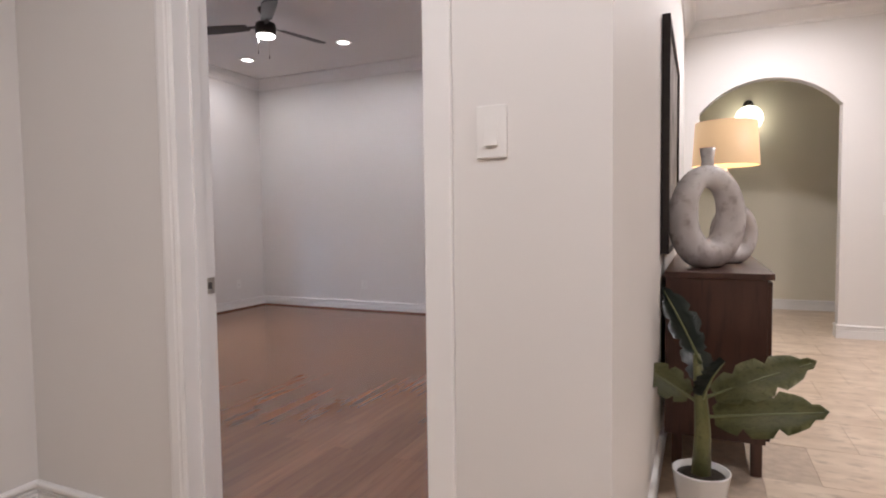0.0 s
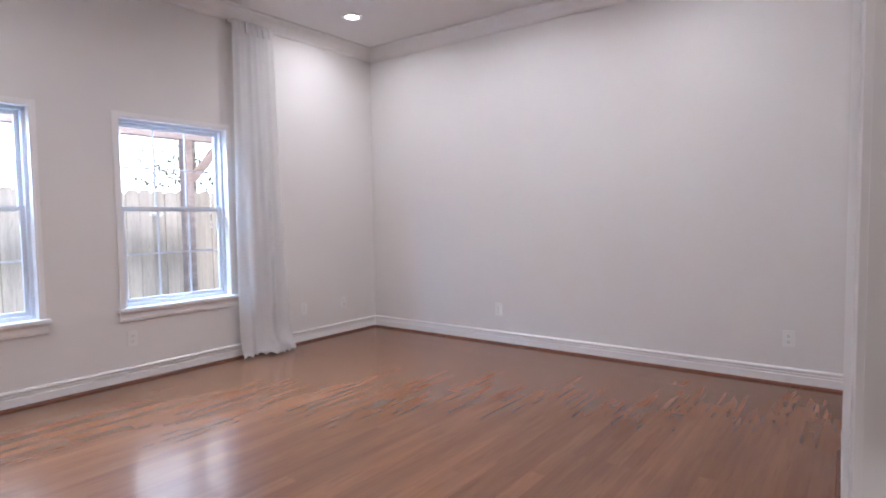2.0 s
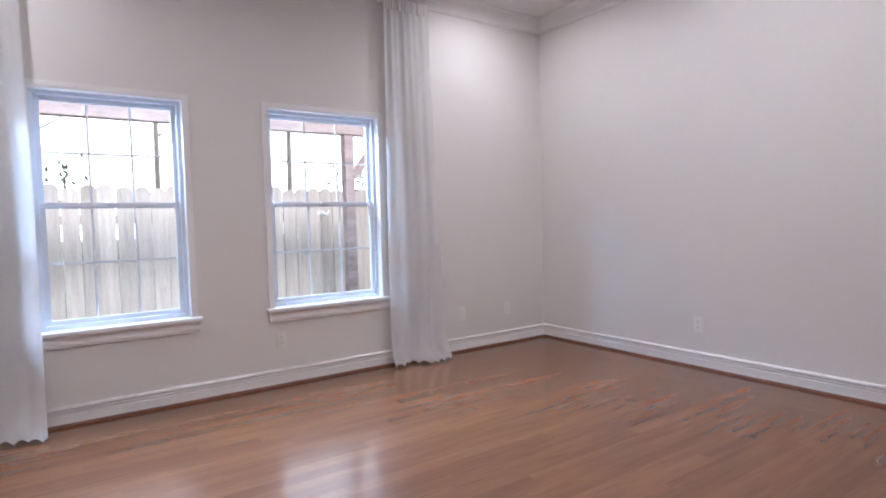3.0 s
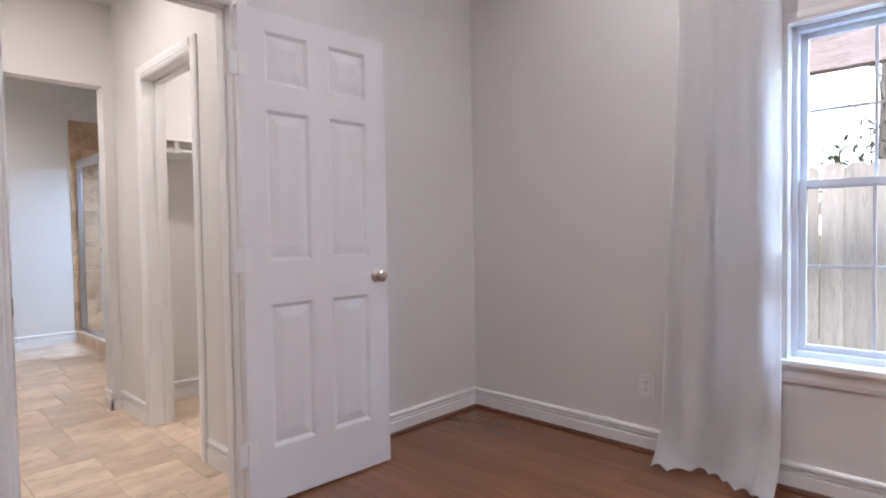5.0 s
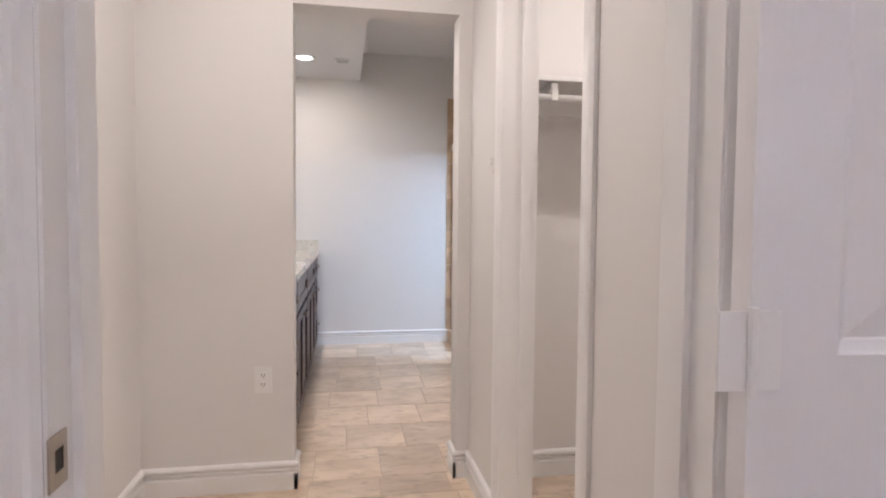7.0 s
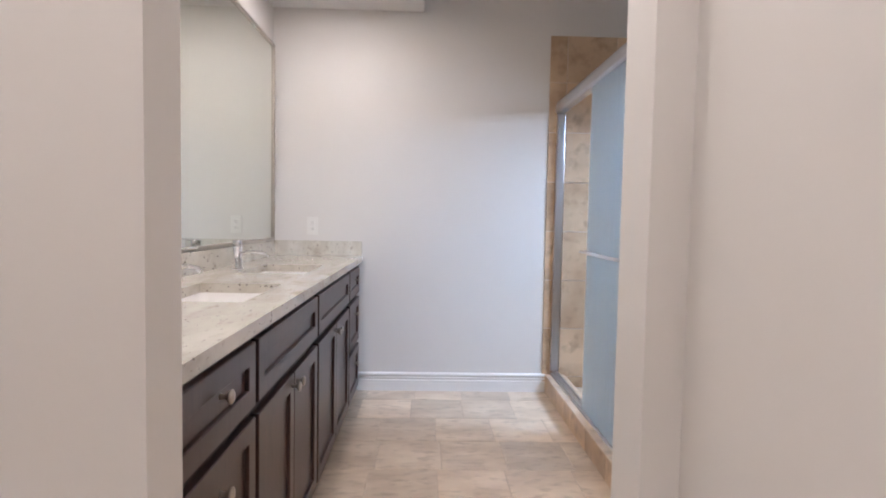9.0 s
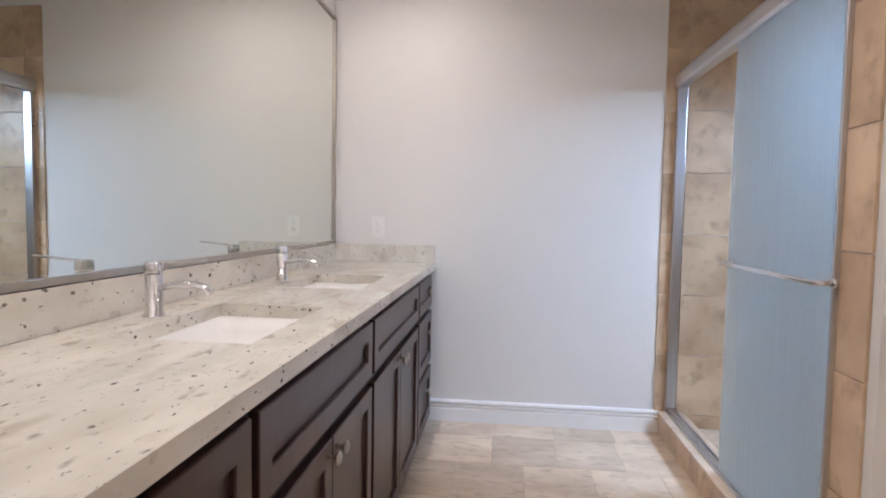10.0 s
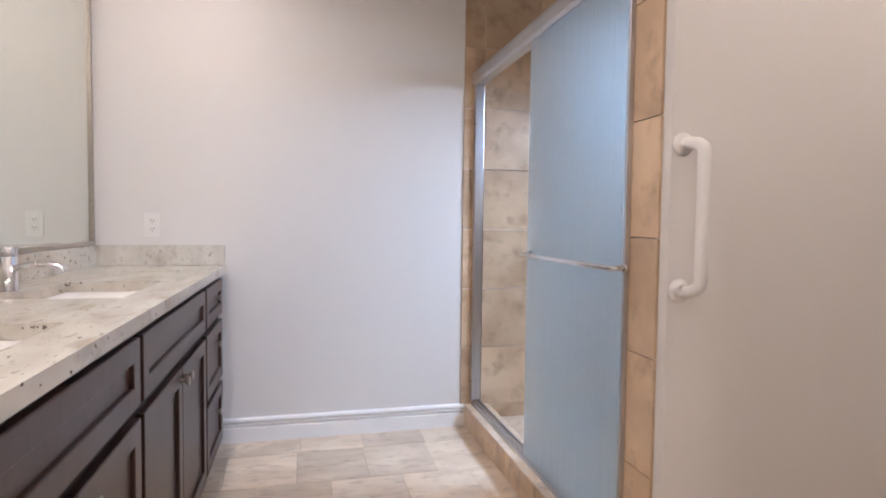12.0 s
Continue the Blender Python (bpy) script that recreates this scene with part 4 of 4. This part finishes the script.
ring_vase(1.14, 1.36, .887, .60, 35)
ring_vase(1.27, 1.68, .887, .36, 40, False)


def table_lamp(x, y, z):
    l = thing("table_lamp", "table lamp with a warm beige drum shade", "lamp", (x, y, z))
    part("base", lathe([(0, 0), (.08, 0), (.08, .015), (.03, .03), (.02, .06), (.045, .18), (.05, .26), (.03, .36), (.012, .40), (.012, .54), (0, .54)], 24), M_VASE, l)
    bm = lathe([(.19, .555), (.175, .82), (.172, .82), (.187, .555)], 36)
    caps = [f for f in bm.faces if len(f.verts) > 4]
    bmesh.ops.delete(bm, geom=caps, context="FACES_ONLY")
    part("shade", bm, M_SHADE, l, "glowing beige fabric drum shade")
    part("bulb", lathe([(0, .58), (.02, .59), (.03, .62), (.02, .66), (0, .67)], 16), M_GLOBE, l, "lit bulb")


table_lamp(1.249, 2.31, .887)


def sconce(x, y, z):
    s = thing("wall_sconce", "lit glass globe wall light on the cream wall", "wall light", (x, y, z))
    part("globe", lathe([(.15 * math.sin(math.pi * k / 14), -.15 * math.cos(math.pi * k / 14)) for k in range(15)], 28, Matrix.Translation((0, -.17, 0))), M_GLOBE, s, "glowing white globe")
    part("back_plate", lathe([(0, 0), (.055, 0), (.055, .012), (0, .016)], 20, Matrix.Translation((0, 0, .19)) @ Matrix.Rotation(radians(90), 4, "X")), M_FANBLACK, s)
    part("arm", tube([(0, -.01, .19), (0, -.12, .205), (0, -.17, .19), (0, -.17, .145)], .01, 8), M_FANBLACK, s)


sconce(1.62, 6.268, 2.29)


def painting():
    p = thing("framed_painting", "large abstract painting in a thin black frame", "painting", (.952, 1.05, .967))
    part("canvas", boxes((.004, .022, .015, 1.135, .015, 1.03)), M_CANVAS, p)
    part("frame", boxes((.001, .035, 0, .014, 0, 1.045), (.001, .035, 1.136, 1.15, 0, 1.045), (.001, .035, .014, 1.136, 0, .014), (.001, .035, .014, 1.136, 1.031, 1.045)), M_FANBLACK, p, "thin black frame")


painting()


def leaf_mesh(length, width, droop, curl, notch):
    """A banana leaf along +x with a folded blade and torn notches."""
    bm = bmesh.new()
    n, rows = 16, []
    for k in range(n + 1):
        u = k / n
        w = width * math.sin(math.pi * min(u * .94 + .06, 1)) ** .62 * (1 - .25 * u)
        x, z = length * u, -droop * u * u
        rows.append([bm.verts.new((x, s * w * (1 - notch * (k % 5 == 4) * abs(s)), z + curl * abs(s) - .006 * (k % 2) * abs(s))) for s in (-1, -.5, 0, .5, 1)])
    for a, b in zip(rows, rows[1:]):
        for q in range(4):
            bm.faces.new((a[q], a[q + 1], b[q + 1], b[q])).smooth = True
    bmesh.ops.solidify(bm, geom=bm.faces[:], thickness=.002)
    return bm


def plant(x, y):
    p = thing("potted_plant", "artificial banana plant in a small white pot", "plant", (x, y, 0))
    pot = part("pot", lathe([(0, 0), (.075, 0), (.085, .02), (.103, .155), (.106, .16), (.098, .162), (.095, .14), (0, .135)], 32), M_CERAMIC, p)
    part("soil", lathe([(0, .136), (.094, .138), (.06, .146), (0, .148)], 20), M_SOIL, pot)
    part("stem", tube([(0, 0, .13), (.004, .01, .30), (-.005, .02, .45), (-.02, .03, .60)], [.036, .03, .024, .014], 12), M_LEAF, p)
    # upper leaf is dark green; on the inner two that colour paints shade
    for yaw, tilt, roll, z, ln, w, dr, cu, mt in ((-6, 12, 62, .36, .37, .10, .01, .015, M_LEAF), (5, 26, 66, .43, .38, .085, .09, .015, M_LEAF), (184, 34, -64, .41, .20, .075, .03, .015, M_LEAF),
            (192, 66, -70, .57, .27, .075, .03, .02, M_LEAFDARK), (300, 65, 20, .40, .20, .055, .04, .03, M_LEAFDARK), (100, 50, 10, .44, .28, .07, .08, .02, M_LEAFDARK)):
        mm = Matrix.Translation((-.005, .015, z)) @ Matrix.Rotation(radians(yaw), 4, "Z") @ Matrix.Rotation(radians(-tilt), 4, "Y") @ Matrix.Rotation(radians(roll), 4, "X")
        bm = leaf_mesh(ln, w, dr, cu, .35)
        bm.transform(mm @ Matrix.Translation((.05, 0, 0)))
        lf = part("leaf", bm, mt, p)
        rb = tube([(0, 0, 0), (.05, 0, .001), (.05 + ln * .5, 0, -dr * .25 + .001), (.05 + ln * .95, 0, -dr * .9 + .001)], [.008, .006, .004, .002], 6)
        rb.transform(mm)
        part("midrib", rb, M_RIB, lf)


plant(1.125, .71)


# ---- outside ----
setting("ground", boxes((-160, XW - .16, -120, 140, -.25, -.15)), M_GRASS, "dry lawn outside the windows")


setting("backdrop", boxes((-90, -89.5, -120, 120, -5, 60)), lit("overcast_sky", (0.93, 0.96, 1.0), 2.0), "white overcast sky", "sky")


def patio_cover():
    c = thing("patio_cover", "weathered brown timber patio cover outside the window", "patio cover", (0, 0, 0))
    part("beam", boxes((-5.66, -5.56, -2.2, 3.35, 2.03, 2.26), bevel=.006), M_BEAM, c)
    part("post", boxes((-5.66, -5.56, 2.93, 3.03, -.15, 2.028), bevel=.006), M_BEAM, c)
    for y, s in ((3.03, 1),):
        br = boxes((-5.64, -5.58, -.04, .04, 0, .52), bevel=.004)
        br.transform(Matrix.Translation((0, y, 1.62)) @ Matrix.Rotation(radians(-40 * s), 4, "X"))
        part("brace", br, M_BEAM, c)


patio_cover()


def hose_tap(x, y, z):
    t = thing("garden_hook", "small white metal hook on the fence", "hook", (x, y, z))
    part("plate", boxes((0, .012, -.04, .04, -.02, .02), bevel=.004), M_PLASTIC, t)
    part("hook", tube([(.01, 0, 0), (.05, .01, .0), (.07, .05, -.03), (.06, .08, .02)], .01, 8), M_PLASTIC, t)


hose_tap(-6.403, 3.0, 1.28)


def tree(x, y, h, seed, crown):
    rnd = random.Random(seed)
    t = thing("tree", "slender bare-limbed tree with sparse foliage behind the fence", "tree", (x, y, -.15), "trees behind the fence")
    part("trunk", tube([(0, 0, 0), (.05, .03, h * .35), (-.04, .08, h * .7), (.02, .05, h)], [.075, .06, .04, .015], 10), M_BARK, t)
    for k in range(9):
        z = h * rnd.uniform(.3, .9)
        a, l = rnd.uniform(0, 6.28), rnd.uniform(.6, 1.5)
        part("limb", tube([(0, .05, z), (l * .5 * math.cos(a), l * .5 * math.sin(a), z + .3 * l), (l * math.cos(a), l * math.sin(a), z + .75 * l)], [.018, .011, .004], 6), M_BARK, t)
    if crown:
        bm = bmesh.new()
        for k in range(420):
            c = Vector((rnd.gauss(0, .55), rnd.gauss(0, .75), crown + rnd.gauss(0, .35)))
            q = Euler((rnd.uniform(0, 6), rnd.uniform(0, 6), rnd.uniform(0, 6))).to_matrix()
            s = rnd.uniform(.05, .11)
            bm.faces.new([bm.verts.new(c + q @ Vector(v)) for v in ((0, 0, 0), (s, s * .4, .01), (s * 2, 0, 0), (s, -s * .4, -.01))])
        part("crown", bm, M_FOLIAGE, t)


for k, (x, y, h, cr) in enumerate(((-12.5, -1.6, 8, 0), (-15.2, -.5, 9, 2.3), (-13.0, .3, 8, 0), (-17, 2.9, 10, 0), (-14.6, 5.6, 9, 0), (-16.5, 9.2, 9, 2.8), (-12.5, -4.0, 8, 2.3))):
    tree(x, y, h, 11 + k, cr)

# ---- pieces: fence boards, floor boards, tiles ----
fence = thing("fence", "weathered cedar dog-ear board fence", "fence", (-6.4, 0, -.15))
bmf = bmesh.new()
w, hh = .138, 1.70
pro = [(0, 0), (w, 0), (w, hh - .035), (w - .035, hh), (.035, hh), (0, hh - .035)]
a, b = [bmf.verts.new((0, p, q)) for p, q in pro], [bmf.verts.new((-.016, p, q)) for p, q in pro]
bmf.faces.new(a), bmf.faces.new(b[::-1])
for k in range(6):
    bmf.faces.new((a[k], b[k], b[(k + 1) % 6], a[(k + 1) % 6]))
bmesh.ops.recalc_face_normals(bmf, faces=bmf.faces)
board_mesh = mesh_of("board", bmf, M_FENCE)
rnd = random.Random(5)
for k in range(90):
    o = new("board", board_mesh)
    o.parent = fence
    o.matrix_basis = pose(rnd.uniform(-.006, .006), -5 + k * .143, rnd.uniform(-.02, .015), rnd.uniform(-.4, .4), 0, 0)
for z in (.35, 1.35):
    part("rail", boxes((-.07, -.02, -5, 7.9, z, z + .09)), M_FENCE, fence)


def block_mesh(name, dx, dy, dz, mat, e=.0016):
    """A slab with eased upper edges, its top at z=0, its corner at the origin."""
    bm = bmesh.new()
    r = [[bm.verts.new(v) for v in ring] for ring in (
        [(0, 0, -dz), (dx, 0, -dz), (dx, dy, -dz), (0, dy, -dz)], [(0, 0, -e), (dx, 0, -e), (dx, dy, -e), (0, dy, -e)], [(e, e, 0), (dx - e, e, 0), (dx - e, dy - e, 0), (e, dy - e, 0)])]
    for p, q in zip(r, r[1:]):
        for k in range(4):
            bm.faces.new((p[k], p[(k + 1) % 4], q[(k + 1) % 4], q[k]))
    bm.faces.new(r[2])
    return mesh_of(name, bm, mat)


# oak strips, running north to south
oak = tagged(new("floor_oak"), "glossy red-brown oak strip floor", "floor", "", "structure")
rnd = random.Random(2)
pw = .0826
cols = int((XC + .03 - XW) / pw) + 1
cache = {}


def oak_run(x, y, y_end):
    while y < y_end - .01:
        ln = round(min(rnd.choice((.9, 1.2, 1.5, 1.9, 2.3, 2.7)), y_end - y), 2)
        if y_end - y - ln < .2:
            ln = round(y_end - y, 2)
        if ln not in cache:
            cache[ln] = block_mesh("plank", pw, ln, .011, M_OAK, .00003)
        o = new("plank", cache[ln])
        o.parent = oak
        o.location = (x, y, 0)
        y += ln


for c in range(cols):
    x = XW + c * pw
    oak_run(x, YS2 if x < -3.2 - pw else (YS1 - .06 if x < -1.39 - pw else -.22), YN)

# travertine tiles of passage, bathroom and closet, laid in a running bond
trav = tagged(new("floor_travertine"), "beige travertine tile floor in a running bond", "floor", "", "structure")
ts, rowd = .31, .338
cache_t = {}


def tile_field(x0, x1, y0, y1, parent, name="tile"):
    row = 0
    y = y1
    while y > y0 + .01:
        d = round(min(rowd, y - y0), 3)
        x = x0 - rnd.uniform(0, ts)
        while x < x1 - .01:
            a, b = max(x, x0), min(x + ts, x1)
            if b - a > .02:
                key = (round(b - a, 3), d)
                if key not in cache_t:
                    cache_t[key] = block_mesh("tile", key[0] - .003, d - .003, .011, M_TRAV, .002)
                o = new(name, cache_t[key])
                o.parent = parent
                o.location = (a, y - d, rnd.uniform(-.0008, 0))
            x += ts
        y -= d
        row += 1


tile_field(-2.785, -1.39, -3.10, -1.226, trav)
tile_field(-3.36, -1.40, -6.0, -3.10, trav)
tile_field(-4.345, -2.785, -3.0, -1.47, trav)
tile_field(-4.345, -3.36, -4.31, -3.165, trav)
setting("grout_bed", boxes((-4.345, -1.39, -6.0, -1.226, -.0118, -.0025)), M_GROUT, "sandy grout between floor tiles", "floor")

# living room tiles, far from the walk, in one mesh
bm_l = bmesh.new()
for i in range(17):
    for j in range(26):
        x, y = -1.27 + i * .44, -4.6 + j * .44
        if y < -.72 or x > .94:
            xx = x + (.22 if j % 2 else 0)
            bx(bm_l, xx, xx + .437, y, y + .437, -.011, rnd.uniform(-.0008, 0))
bx(bm_l, -1.27, .95, -.60, -.223, -.011, -.001)
lv = tagged(new("floor_living_tiles", mesh_of("floor_living_tiles", bm_l, M_TRAV)), "beige living room floor tiles", "floor", "", "stuff")
setting("grout_bed_living", boxes((-1.27, 6.1, -4.6, -.223, -.0118, -.003), (.95, 6.1, -.223, 6.27, -.0118, -.003)), M_GROUT, "sandy grout in the living room", "floor")

# shower wall tiles
def wall_tiles(parent, axis, plane, out, lo, hi, zs, first):
    for z0, z1 in zip(zs, zs[1:]):
        u = lo
        step = first
        while u < hi - .005:
            v = min(u + step, hi)
            if axis == "x":
                b = (u + .0015, v - .0015, min(plane, plane + out * .009), max(plane, plane + out * .009), z0 + .0015, z1 - .0015)
            else:
                b = (min(plane, plane + out * .009), max(plane, plane + out * .009), u + .0015, v - .0015, z0 + .0015, z1 - .0015)
            part("tile", boxes(b, bevel=.0015), M_WTILE, parent)
            u, step = v, .325


ZS = [.107 + .3255 * k for k in range(7)] + [2.362]
sw_far = tagged(new("shower_wall_far"), "brown mottled ceramic tiles on the shower wall", "wall", "", "structure")
wall_tiles(sw_far, "x", -5.9995, 1, XW + .012, -3.2, [.031] + ZS, .043)
sw_back = tagged(new("shower_wall_back"), "brown mottled ceramic tiles on the shower's long wall", "wall", "", "structure")
wall_tiles(sw_back, "y", XW + .0005, 1, -5.99, -4.48, [.031] + ZS[:5] + [1.409], .325)
sw_near = tagged(new("shower_wall_near"), "brown mottled ceramic tiles at the shower's near end", "wall", "", "structure")
wall_tiles(sw_near, "x", -4.4705, -1, XW + .012, -3.29, [.031] + ZS, .325)
wall_tiles(sw_near, "y", -3.2795, 1, -4.479, -4.345, [0.0] + ZS, .145)
curb = tagged(new("shower_curb"), "travertine tiled shower curb", "curb", "", "structure")
part("core", boxes((-3.352, -3.232, -5.99, -4.482, 0, .110)), M_GROUT, curb)
y = -5.99
while y < -4.49:
    e = min(y + .325, -4.482)
    part("tile", boxes((-3.2315, -3.222, y + .001, e - .001, .001, .1105), bevel=.0015), M_WTILE, curb)
    part("cap_tile", boxes((-3.355, -3.221, y + .001, e - .001, .111, .121), bevel=.003), M_TRAV, curb)
    y = e
